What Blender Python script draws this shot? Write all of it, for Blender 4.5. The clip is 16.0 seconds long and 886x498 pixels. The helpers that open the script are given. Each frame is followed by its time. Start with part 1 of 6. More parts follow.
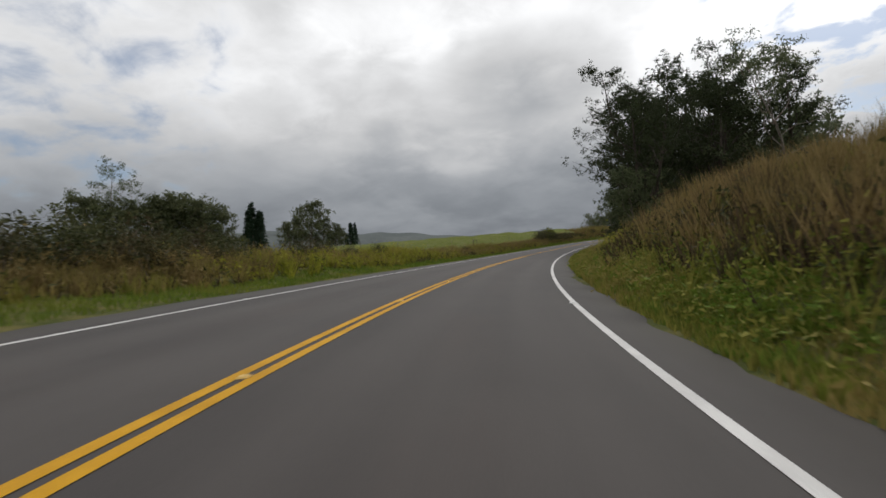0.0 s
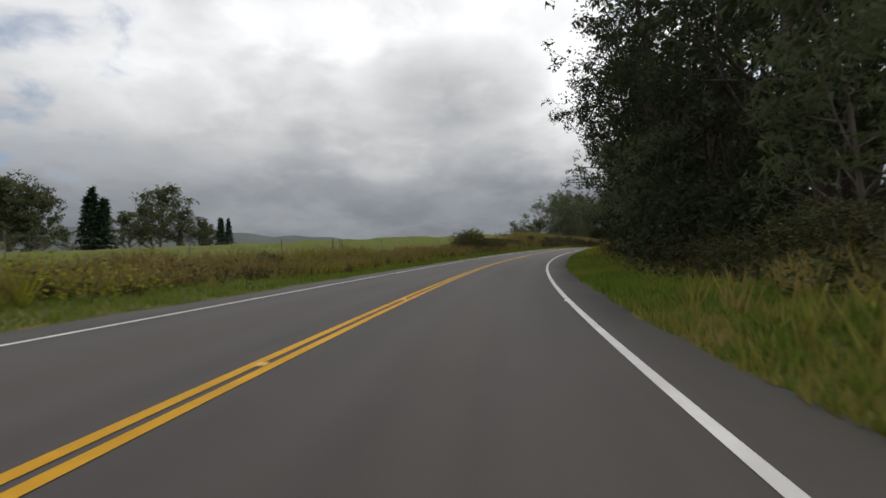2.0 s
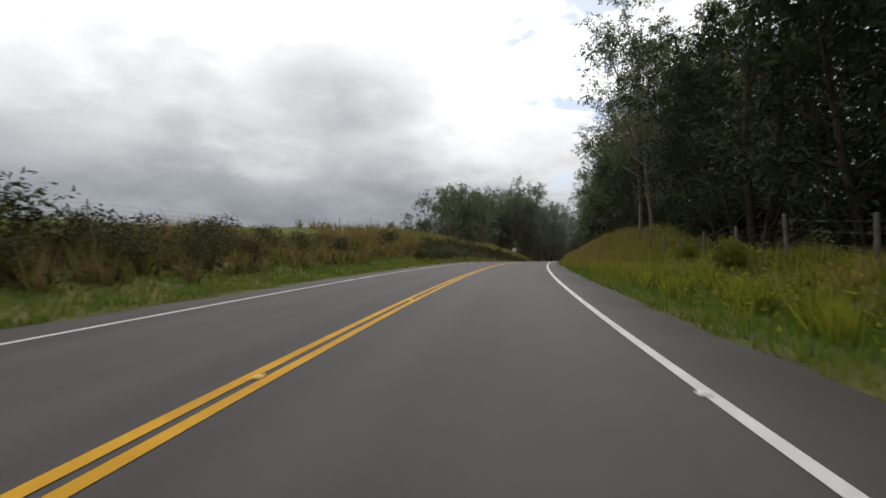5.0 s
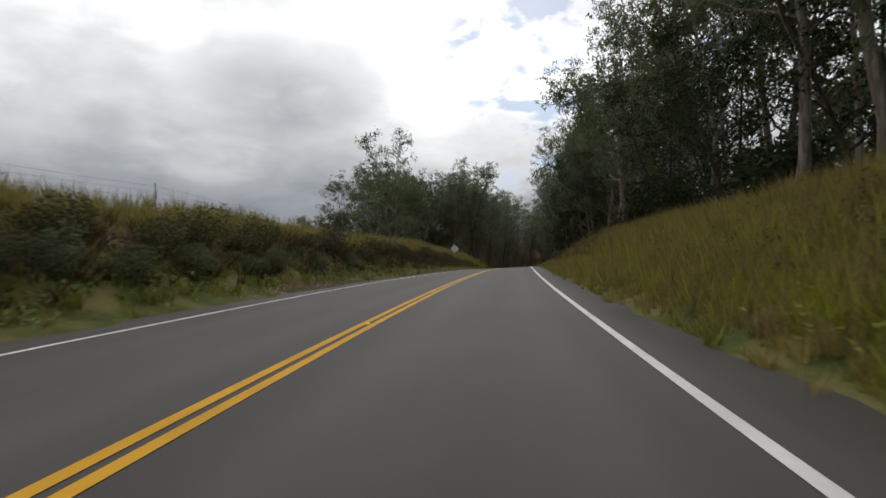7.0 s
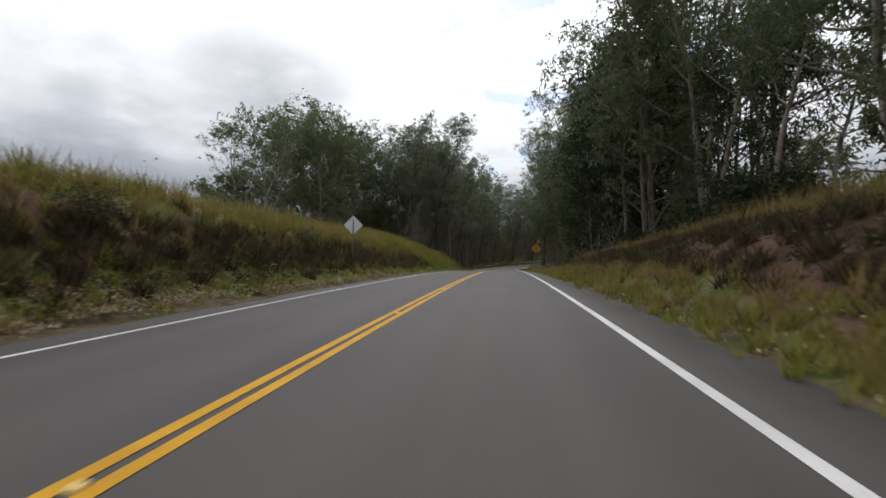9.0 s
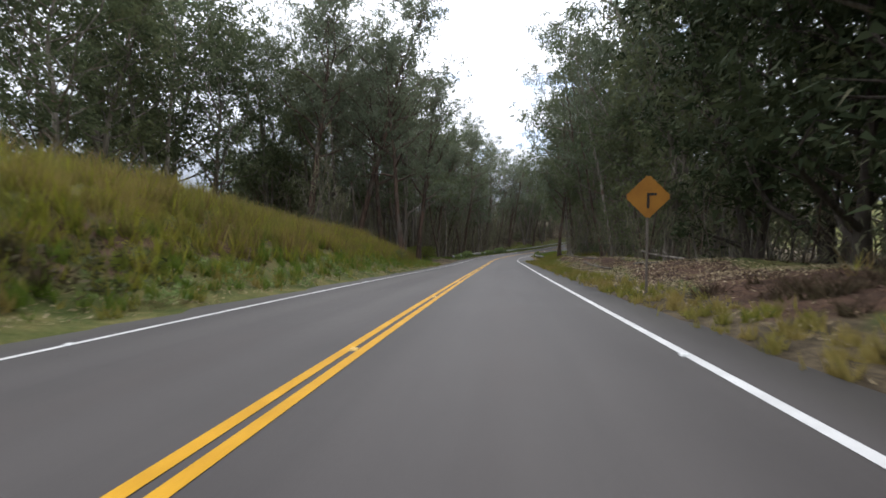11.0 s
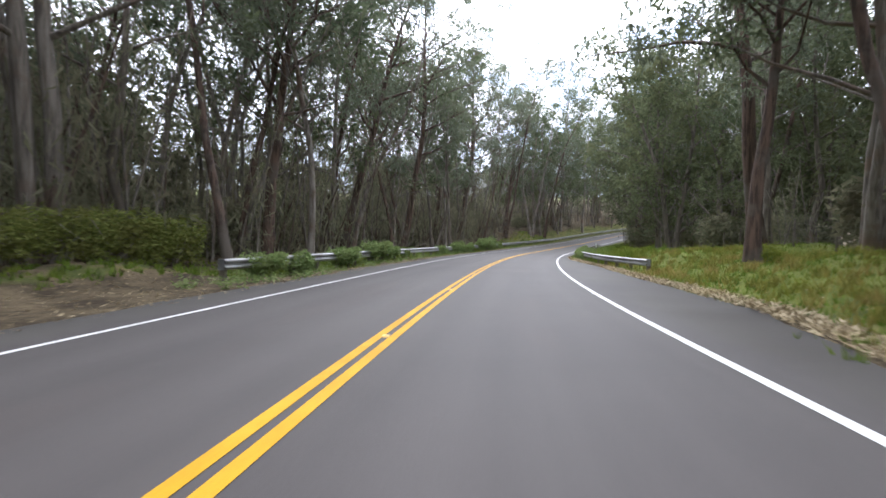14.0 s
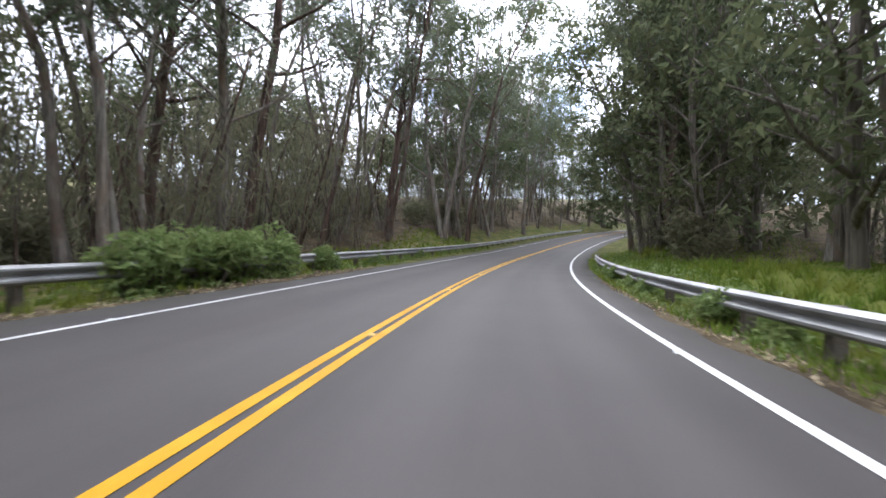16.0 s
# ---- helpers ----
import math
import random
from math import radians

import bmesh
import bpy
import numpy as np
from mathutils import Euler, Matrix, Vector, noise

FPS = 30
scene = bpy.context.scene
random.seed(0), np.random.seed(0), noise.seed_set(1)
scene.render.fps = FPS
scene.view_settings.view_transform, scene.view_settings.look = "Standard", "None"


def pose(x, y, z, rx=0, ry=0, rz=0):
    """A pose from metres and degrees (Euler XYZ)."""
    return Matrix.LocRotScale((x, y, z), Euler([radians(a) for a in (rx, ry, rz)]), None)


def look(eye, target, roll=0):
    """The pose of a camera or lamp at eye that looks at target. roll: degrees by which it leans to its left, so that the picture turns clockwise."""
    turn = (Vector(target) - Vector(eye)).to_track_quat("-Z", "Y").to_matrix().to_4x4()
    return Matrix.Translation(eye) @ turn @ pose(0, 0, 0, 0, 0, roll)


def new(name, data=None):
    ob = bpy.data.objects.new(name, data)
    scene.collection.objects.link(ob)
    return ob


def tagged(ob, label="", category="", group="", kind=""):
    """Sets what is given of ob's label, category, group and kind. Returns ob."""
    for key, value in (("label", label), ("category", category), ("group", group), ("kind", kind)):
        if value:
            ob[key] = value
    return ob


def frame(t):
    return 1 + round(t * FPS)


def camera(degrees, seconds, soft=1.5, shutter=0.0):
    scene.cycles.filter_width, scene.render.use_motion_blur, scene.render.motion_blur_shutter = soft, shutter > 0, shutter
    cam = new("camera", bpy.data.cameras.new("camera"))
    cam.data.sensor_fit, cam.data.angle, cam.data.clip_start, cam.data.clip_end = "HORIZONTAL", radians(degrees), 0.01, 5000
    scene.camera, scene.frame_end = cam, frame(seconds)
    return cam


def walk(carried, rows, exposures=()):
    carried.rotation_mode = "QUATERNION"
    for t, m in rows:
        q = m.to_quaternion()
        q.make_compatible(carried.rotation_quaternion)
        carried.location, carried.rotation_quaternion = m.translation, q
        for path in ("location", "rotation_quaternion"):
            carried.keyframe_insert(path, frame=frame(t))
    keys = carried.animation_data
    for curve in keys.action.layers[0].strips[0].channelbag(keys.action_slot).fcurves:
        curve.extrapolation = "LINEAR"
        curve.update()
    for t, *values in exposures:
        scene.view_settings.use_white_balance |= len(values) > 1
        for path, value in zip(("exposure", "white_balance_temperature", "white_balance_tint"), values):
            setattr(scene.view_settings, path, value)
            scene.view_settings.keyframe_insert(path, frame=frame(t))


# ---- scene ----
# ---------------------------------------------------------------- camera
cam = camera(85.37, 16.0, soft=1.6, shutter=0.12)
walk(cam, [
    (0.0, pose(2.061, 0.002, 0.914, 90.345, 3.724, 4.418)),
    (0.5, pose(2.412, 8.517, 0.891, 90.362, 3.343, 1.447)),
    (1.0, pose(3.309, 17.039, 0.877, 90.491, 2.979, -0.878)),
    (1.5, pose(4.549, 25.570, 0.900, 90.723, 2.391, -3.114)),
    (2.0, pose(6.142, 34.091, 0.945, 90.792, 1.852, -5.016)),
    (2.5, pose(8.004, 42.595, 1.009, 90.882, 1.727, -6.944)),
    (3.0, pose(10.162, 51.066, 1.110, 91.057, 1.169, -9.061)),
    (3.5, pose(12.642, 59.490, 1.250, 91.169, 0.410, -11.100)),
    (4.0, pose(15.496, 67.840, 1.404, 91.157, 0.213, -13.457)),
    (4.5, pose(18.645, 76.132, 1.583, 91.579, 0.281, -15.921)),
    (5.0, pose(22.200, 84.323, 1.797, 91.432, 0.182, -18.294)),
    (5.5, pose(26.133, 92.413, 2.022, 91.481, 0.327, -20.214)),
    (6.0, pose(30.352, 100.433, 2.227, 91.476, 0.618, -21.818)),
    (6.5, pose(34.816, 108.395, 2.401, 91.415, 1.019, -23.186)),
    (7.0, pose(39.492, 116.312, 2.537, 91.319, 1.420, -24.354)),
    (7.5, pose(44.346, 124.202, 2.639, 91.121, 1.541, -25.392)),
    (8.0, pose(49.329, 132.095, 2.709, 90.628, 1.036, -26.344)),
    (8.5, pose(54.458, 139.983, 2.745, 90.356, 0.320, -26.610)),
    (9.0, pose(59.664, 147.914, 2.737, 90.046, -0.694, -26.834)),
    (9.5, pose(64.950, 155.889, 2.664, 89.631, -1.010, -27.160)),
    (10.0, pose(70.311, 163.913, 2.514, 89.186, -0.864, -27.349)),
    (10.5, pose(75.725, 171.998, 2.291, 88.772, -0.568, -27.470)),
    (11.0, pose(81.189, 180.144, 1.998, 88.361, -0.260, -27.627)),
    (11.5, pose(86.714, 188.344, 1.647, 88.027, -0.056, -27.854)),
    (12.0, pose(92.343, 196.570, 1.270, 87.878, -0.012, -28.021)),
    (12.5, pose(98.019, 204.871, 0.887, 87.971, -0.367, -28.241)),
    (13.0, pose(103.754, 213.245, 0.503, 87.776, -0.846, -28.305)),
    (13.5, pose(109.550, 221.689, 0.113, 87.698, -1.336, -28.406)),
    (14.0, pose(115.579, 230.068, -0.260, 87.916, -0.788, -28.782)),
    (14.5, pose(121.755, 238.426, -0.588, 88.041, -0.635, -30.454)),
    (15.0, pose(128.223, 246.657, -0.837, 88.378, -0.772, -33.284)),
    (15.5, pose(135.231, 254.562, -1.016, 88.723, -0.458, -35.800)),
    (16.0, pose(142.623, 262.248, -1.187, 89.158, -0.708, -38.491)),
], exposures=[(0.0, -0.2, 6420, 10), (2.5, -0.1, 6420, 10), (3.5, 0.08, 6420, 10), (5.0, 0.1, 6400, 10), (7.5, -0.1, 6350, 10), (9.0, 0.3, 6200, 11), (11.5, 1.15, 5850, 12), (12.5, 1.6, 5750, 13), (13.2, 1.95, 5720, 13), (14.0, 1.98, 5700, 14), (16.0, 1.95, 5700, 14)])

# ---------------------------------------------------------------- light
SUN_AZ, SUN_EL = 38.0, 48.0        # degrees, clockwise from +y; above the horizon
sun = new("sun", bpy.data.lights.new("sun", "SUN"))
sun.data.energy, sun.data.angle, sun.data.color = 0.9, radians(25), (1.0, 0.95, 0.88)
sx, sy, sz = (math.sin(radians(SUN_AZ)) * math.cos(radians(SUN_EL)),
              math.cos(radians(SUN_AZ)) * math.cos(radians(SUN_EL)), math.sin(radians(SUN_EL)))
sun.matrix_world = look((sx * 100, sy * 100, sz * 100), (0, 0, 0))


class Nodes:
    """Short-hand for a node tree."""

    def __init__(self, tree):
        self.tree = tree
        tree.nodes.clear()

    def add(self, kind, **settings):
        n = self.tree.nodes.new(kind)
        for key, value in settings.items():
            if key.startswith("i_"):
                n.inputs[int(key[2:])].default_value = value
            else:
                setattr(n, key, value)
        return n

    def link(self, a, b):
        self.tree.links.new(a, b)

    def math(self, op, a, b=0.0, clamp=False):
        n = self.tree.nodes.new("ShaderNodeMath")
        n.operation, n.use_clamp = op, clamp
        for i, v in enumerate((a, b)):
            if isinstance(v, (int, float)):
                n.inputs[i].default_value = v
            else:
                self.link(v, n.inputs[i])
        return n.outputs[0]

    def mix(self, fac, a, b, blend="MIX"):
        n = self.tree.nodes.new("ShaderNodeMix")
        n.data_type, n.blend_type = "RGBA", blend
        for i, v in ((0, fac), (6, a), (7, b)):
            if isinstance(v, tuple):
                n.inputs[i].default_value = (*v, 1)
            elif isinstance(v, (int, float)):
                n.inputs[i].default_value = v
            else:
                self.link(v, n.inputs[i])
        return n.outputs[2]

    def smooth(self, v, lo, hi, out_lo=0.0, out_hi=1.0):
        n = self.tree.nodes.new("ShaderNodeMapRange")
        n.interpolation_type = "SMOOTHSTEP"
        self.link(v, n.inputs[0])
        for i, x in enumerate((lo, hi, out_lo, out_hi)):
            n.inputs[i + 1].default_value = x
        return n.outputs[0]

    def noise(self, vec, scale, detail=4.0, rough=0.55, distort=0.0):
        n = self.tree.nodes.new("ShaderNodeTexNoise")
        self.link(vec, n.inputs["Vector"])
        n.inputs["Scale"].default_value, n.inputs["Detail"].default_value = scale, detail
        n.inputs["Roughness"].default_value, n.inputs["Distortion"].default_value = rough, distort
        return n.outputs[0]

    def scaled(self, vec, sx, sy, sz):
        n = self.tree.nodes.new("ShaderNodeMapping")
        self.link(vec, n.inputs[0])
        n.inputs[3].default_value = (sx, sy, sz)
        return n.outputs[0]


def make_sky():
    world = bpy.data.worlds.new("overcast_sky")
    world.use_nodes = True
    scene.world = world
    n = Nodes(world.node_tree)
    sky = n.add("ShaderNodeTexSky", sky_type="NISHITA", sun_disc=False, sun_elevation=radians(SUN_EL),
                sun_rotation=radians(SUN_AZ), altitude=600.0)
    clear = n.add("ShaderNodeBackground")
    clear.inputs[1].default_value = 0.10
    n.link(sky.outputs[0], clear.inputs[0])
    way = n.add("ShaderNodeTexCoord").outputs["Generated"]
    sep = n.add("ShaderNodeSeparateXYZ")
    n.link(way, sep.inputs[0])
    up = n.math("MAXIMUM", sep.outputs[2], 0.0)
    # cloud sheet seen in perspective: the way divided by its height
    inv = n.math("DIVIDE", 1.0, n.math("ADD", up, 0.32))
    flat = n.add("ShaderNodeCombineXYZ")
    n.link(n.math("MULTIPLY", sep.outputs[0], inv), flat.inputs[0])
    n.link(n.math("MULTIPLY", sep.outputs[1], inv), flat.inputs[1])
    flat.inputs[2].default_value = 3.7
    big = n.noise(flat.outputs[0], 2.6, 7.0, 0.5, 0.25)
    fine = n.noise(flat.outputs[0], 5.5, 8.0, 0.55, 0.3)
    puff = n.math("ADD", n.math("MULTIPLY", big, 0.62), n.math("MULTIPLY", fine, 0.38))
    height = n.smooth(up, 0.02, 0.40)

    def toward(d, lo, hi, rag=0.12):
        dot = n.add("ShaderNodeVectorMath", operation="DOT_PRODUCT")
        n.link(way, dot.inputs[0])
        dot.inputs[1].default_value = Vector(d).normalized()
        ragged = n.math("ADD", dot.outputs["Value"], n.math("MULTIPLY", n.math("SUBTRACT", puff, 0.5), rag))
        return n.smooth(ragged, lo, hi)

    def oval(az, el, wide, high, rag=0.5):
        """A soft-edged patch of the sky round a direction, wide and high in degrees."""
        az, el = radians(az), radians(el)
        mid = Vector((math.sin(az) * math.cos(el), math.cos(az) * math.cos(el), math.sin(el)))
        side = Vector((math.cos(az), -math.sin(az), 0))
        parts = []
        for axis, size in ((side, wide), (side.cross(mid), high)):
            dot = n.add("ShaderNodeVectorMath", operation="DOT_PRODUCT")
            n.link(way, dot.inputs[0])
            dot.inputs[1].default_value = axis
            parts.append(n.math("POWER", n.math("ABSOLUTE", n.math("DIVIDE", dot.outputs["Value"], math.sin(radians(size)))), 2.0))
        front = n.add("ShaderNodeVectorMath", operation="DOT_PRODUCT")
        n.link(way, front.inputs[0])
        front.inputs[1].default_value = mid
        d = n.math("ADD", n.math("ADD", *parts), n.math("MULTIPLY", n.math("SUBTRACT", fine, 0.5), -4.0 * rag))
        return n.math("MULTIPLY", n.smooth(d, 0.15, 1.5, 1.0, 0.0), n.smooth(front.outputs["Value"], 0.5, 0.6))

    light = n.math("ADD", n.math("MULTIPLY", height, 0.66), 0.29)
    light = n.math("MULTIPLY", light, n.smooth(puff, 0.32, 0.66, 0.80, 1.15))
    for az, el, wide, high, dark in ((6.5, 19.5, 10.0, 5.2, 0.31), (-15.0, 13.0, 13.0, 7.0, 0.09), (14.0, 8.5, 16.0, 4.5, 0.14), (-36.0, 9.0, 16.0, 6.0, 0.18), (52.0, 12.0, 12.0, 6.0, 0.10)):
        light = n.math("MULTIPLY", light, n.math("SUBTRACT", 1.0, n.math("MULTIPLY", oval(az, el, wide, high), dark)))
    for az, el, wide, high, lit in ((-8.0, 27.0, 11.0, 5.0, 0.20), (-24.0, 17.0, 7.0, 4.0, 0.12), (30.0, 16.0, 13.0, 10.0, 0.22), (-1.0, 11.5, 6.0, 2.5, 0.10)):
        light = n.math("ADD", light, n.math("MULTIPLY", oval(az, el, wide, high), lit))
    glow = toward((sx, sy, sz), 0.72, 1.0)
    light = n.math("ADD", light, n.math("MULTIPLY", glow, n.math("MULTIPLY", height, 0.26)))
    tone = n.mix(n.smooth(light, 0.15, 0.75), (0.90, 0.97, 1.06), (1.0, 1.0, 1.0))
    cloud = n.add("ShaderNodeBackground")
    n.link(tone, cloud.inputs[0])
    n.link(light, cloud.inputs[1])
    gap_a = n.math("MULTIPLY", toward((-0.63, 0.69, 0.36), 0.965, 0.99), n.smooth(fine, 0.44, 0.72))
    gap_b = n.math("MULTIPLY", toward((0.62, 0.70, 0.37), 0.962, 0.99), n.smooth(fine, 0.47, 0.57))
    gaps = n.math("ADD", gap_a, gap_b, clamp=True)
    mix = n.add("ShaderNodeMixShader")
    n.link(n.math("MULTIPLY", gaps, 0.7), mix.inputs[0])
    n.link(cloud.outputs[0], mix.inputs[1])
    n.link(clear.outputs[0], mix.inputs[2])
    out = n.add("ShaderNodeOutputWorld")
    n.link(mix.outputs[0], out.inputs[0])


make_sky()


# ---------------------------------------------------------------- materials
def material(name, rough=0.8, spec=0.3, metal=0.0):
    m = bpy.data.materials.new(name)
    m.use_nodes = True
    n = Nodes(m.node_tree)
    shader = n.add("ShaderNodeBsdfPrincipled")
    shader.inputs["Roughness"].default_value = rough
    shader.inputs["Specular IOR Level"].default_value = spec
    shader.inputs["Metallic"].default_value = metal
    out = n.add("ShaderNodeOutputMaterial")
    n.link(shader.outputs[0], out.inputs[0])
    where = n.add("ShaderNodeNewGeometry")
    return m, n, shader, where


def bump(n, shader, height, strength, distance=0.02):
    b = n.add("ShaderNodeBump")
    b.inputs["Strength"].default_value, b.inputs["Distance"].default_value = strength, distance
    n.link(height, b.inputs["Height"])
    n.link(b.outputs[0], shader.inputs["Normal"])


def speckled(name, a, b, scale, rough=0.8, spec=0.3, metal=0.0, relief=0.0, fine=40.0):
    """A plain surface with two scales of variation."""
    m, n, shader, where = material(name, rough, spec, metal)
    pos = where.outputs["Position"]
    big, small = n.noise(pos, scale), n.noise(pos, fine, 3.0)
    fac = n.math("ADD", n.math("MULTIPLY", big, 0.65), n.math("MULTIPLY", small, 0.35))
    n.link(n.mix(n.smooth(fac, 0.3, 0.7), a, b), shader.inputs["Base Color"])
    if relief:
        bump(n, shader, small, relief)
    return m


def foliage(name, a, b, c, rough=0.6, glow=0.25, sway=0.35):
    """Leaves or blades: each island takes its own shade; a little light passes through."""
    m, n, shader, where = material(name, rough, 0.06)
    each = where.outputs["Random Per Island"]
    patch = n.noise(where.outputs["Position"], sway, 3.0)
    col = n.mix(n.smooth(each, 0.1, 0.9), a, b)
    col = n.mix(n.smooth(patch, 0.42, 0.68), col, c)
    n.link(col, shader.inputs["Base Color"])
    thin = n.add("ShaderNodeBsdfTranslucent")
    n.link(col, thin.inputs[0])
    mix = n.add("ShaderNodeMixShader")
    mix.inputs[0].default_value = glow
    n.link(shader.outputs[0], mix.inputs[1])
    n.link(thin.outputs[0], mix.inputs[2])
    out = [x for x in n.tree.nodes if x.type == "OUTPUT_MATERIAL"][0]
    n.link(mix.outputs[0], out.inputs[0])
    return m


def make_asphalt():
    m, n, shader, where = material("asphalt", 0.72, 0.35)
    uv = n.add("ShaderNodeUVMap").outputs[0]          # u: metres along the road, v: metres across it
    sep = n.add("ShaderNodeSeparateXYZ")
    n.link(uv, sep.inputs[0])
    stretched = n.scaled(uv, 0.05, 0.9, 1.0)
    streak, blot = n.noise(stretched, 1.0, 5.0), n.noise(uv, 0.35, 5.0)
    grit = n.noise(where.outputs["Position"], 55.0, 2.0, 0.7)
    v = n.math("ADD", n.math("MULTIPLY", streak, 0.5), n.math("MULTIPLY", blot, 0.3))
    v = n.math("ADD", v, n.math("MULTIPLY", grit, 0.2))
    col = n.mix(n.smooth(v, 0.33, 0.67), (0.0345, 0.0295, 0.0275), (0.0590, 0.0515, 0.0475))
    # the two wheel tracks of each lane are worn paler
    lane = n.math("ABSOLUTE", n.math("SUBTRACT", n.math("ABSOLUTE", sep.outputs[1]), 1.71))
    track = n.math("SUBTRACT", 1.0, n.smooth(n.math("ABSOLUTE", n.math("SUBTRACT", lane, 0.8)), 0.05, 0.55))
    col = n.mix(n.math("MULTIPLY", track, 0.22), col, (0.085, 0.074, 0.069))
    # faint brownish patches of old oil and rubber down the middle of each lane
    stain = n.math("MULTIPLY", n.math("SUBTRACT", 1.0, n.smooth(lane, 0.1, 0.7)), n.smooth(n.noise(n.scaled(uv, 0.16, 0.5, 1.0), 1.0, 4.0, 0.6), 0.40, 0.70))
    col = n.mix(n.math("MULTIPLY", stain, 0.45), col, (0.062, 0.047, 0.041))
    edge = n.smooth(n.math("ABSOLUTE", sep.outputs[1]), 3.5, 4.3)
    col = n.mix(n.math("MULTIPLY", edge, n.smooth(blot, 0.35, 0.6)), col, (0.052, 0.046, 0.039))
    n.link(col, shader.inputs["Base Color"])
    bump(n, shader, grit, 0.35, 0.006)
    return m


def make_paint(name, a, b, spec=0.35):
    m, n, shader, where = material(name, 0.65, spec)
    pos = where.outputs["Position"]
    worn, grit = n.noise(pos, 1.4, 5.0, 0.65), n.noise(pos, 60.0, 2.0, 0.8)
    f = n.math("ADD", n.math("MULTIPLY", worn, 0.6), n.math("MULTIPLY", grit, 0.4))
    col = n.mix(n.smooth(f, 0.40, 0.62), a, b)
    col = n.mix(n.smooth(f, 0.62, 0.70), col, (0.10, 0.095, 0.09))
    n.link(col, shader.inputs["Base Color"])
    bump(n, shader, grit, 0.25, 0.004)
    return m


def make_ground():
    """Grass, bare earth, leaf litter and pasture, by the 'cover' weights of the sheet."""
    m, n, shader, where = material("ground_cover", 0.95, 0.1)
    pos = where.outputs["Position"]
    cover = n.add("ShaderNodeAttribute", attribute_name="cover")
    sep = n.add("ShaderNodeSeparateColor")
    n.link(cover.outputs["Color"], sep.inputs[0])
    big, mid, fine = n.noise(pos, 0.12, 4.0), n.noise(pos, 1.1, 5.0), n.noise(pos, 9.0, 5.0, 0.7)
    grain = n.math("ADD", n.math("MULTIPLY", mid, 0.5), n.math("MULTIPLY", fine, 0.5))
    grass = n.mix(n.smooth(grain, 0.35, 0.65), (0.045, 0.060, 0.015), (0.090, 0.105, 0.028))
    dry = n.mix(n.smooth(grain, 0.35, 0.65), (0.105, 0.080, 0.032), (0.19, 0.150, 0.062))
    grass = n.mix(n.smooth(mid, 0.38, 0.68, 0.05, 0.65), grass, dry)
    earth = n.mix(n.smooth(grain, 0.38, 0.62), (0.034, 0.020, 0.013), (0.108, 0.064, 0.042))
    litter = n.mix(n.smooth(grain, 0.40, 0.62), (0.040, 0.030, 0.019), (0.125, 0.097, 0.058))
    field = n.mix(n.smooth(grain, 0.3, 0.7), (0.080, 0.098, 0.017), (0.126, 0.142, 0.027))
    field = n.mix(n.smooth(big, 0.45, 0.65, 0.0, 0.5), field, (0.140, 0.140, 0.046))
    ragged = n.math("MULTIPLY", n.math("SUBTRACT", mid, 0.5), 0.8)

    def weight(i):
        return n.smooth(n.math("ADD", sep.outputs[i], ragged), 0.35, 0.65)

    col = n.mix(weight(2), grass, field)
    col = n.mix(weight(1), col, litter)
    col = n.mix(weight(0), col, earth)
    n.link(col, shader.inputs["Base Color"])
    bump(n, shader, fine, 0.8, 0.06)
    return m


def make_bark(name, a, b, c):
    m, n, shader, where = material(name, 0.85, 0.2)
    pos = where.outputs["Position"]
    strips = n.noise(n.scaled(pos, 7.0, 7.0, 0.7), 1.0, 5.0, 0.6, 0.4)
    blot = n.noise(pos, 0.9, 4.0)
    col = n.mix(n.smooth(strips, 0.36, 0.64), a, b)
    col = n.mix(n.smooth(blot, 0.48, 0.66), col, c)
    n.link(col, shader.inputs["Base Color"])
    bump(n, shader, strips, 0.6, 0.04)
    return m


ASPHALT = make_asphalt()
YELLOW = make_paint("yellow_road_paint", (0.44, 0.226, 0.006), (0.565, 0.300, 0.012), 0.16)
WHITE = make_paint("white_road_paint", (0.50, 0.49, 0.475), (0.64, 0.63, 0.61))
GROUND = make_ground()
BARK_DARK = make_bark("dark_bark", (0.078, 0.066, 0.053), (0.185, 0.158, 0.128), (0.128, 0.108, 0.086))
# darker copy of dark_bark: shade inside dense crowns put into the colour
BARK_SHADE = make_bark("shaded_bark", (0.030, 0.024, 0.019), (0.075, 0.060, 0.048), (0.052, 0.043, 0.033))
BARK_RED = make_bark("reddish_brown_bark", (0.040, 0.028, 0.021), (0.130, 0.086, 0.064), (0.105, 0.088, 0.072))
BARK_GREY = make_bark("grey_bark", (0.100, 0.086, 0.072), (0.235, 0.208, 0.176), (0.158, 0.118, 0.088))
BARK_PALE = make_bark("pale_bark", (0.15, 0.128, 0.108), (0.30, 0.27, 0.235), (0.15, 0.105, 0.078))
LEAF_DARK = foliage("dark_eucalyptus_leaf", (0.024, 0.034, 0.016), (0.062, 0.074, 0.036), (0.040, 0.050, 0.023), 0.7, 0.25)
LEAF_GUM = foliage("eucalyptus_leaf", (0.066, 0.084, 0.044), (0.140, 0.160, 0.090), (0.112, 0.132, 0.064), 0.7, 0.5)
LEAF_WOOD = foliage("grey_green_woodland_leaf", (0.098, 0.116, 0.075), (0.190, 0.212, 0.146), (0.150, 0.162, 0.102), 0.7, 0.58)
LEAF_BRUSH = foliage("olive_brown_underwood_leaf", (0.138, 0.140, 0.084), (0.245, 0.243, 0.155), (0.190, 0.170, 0.110), 0.85, 0.55)
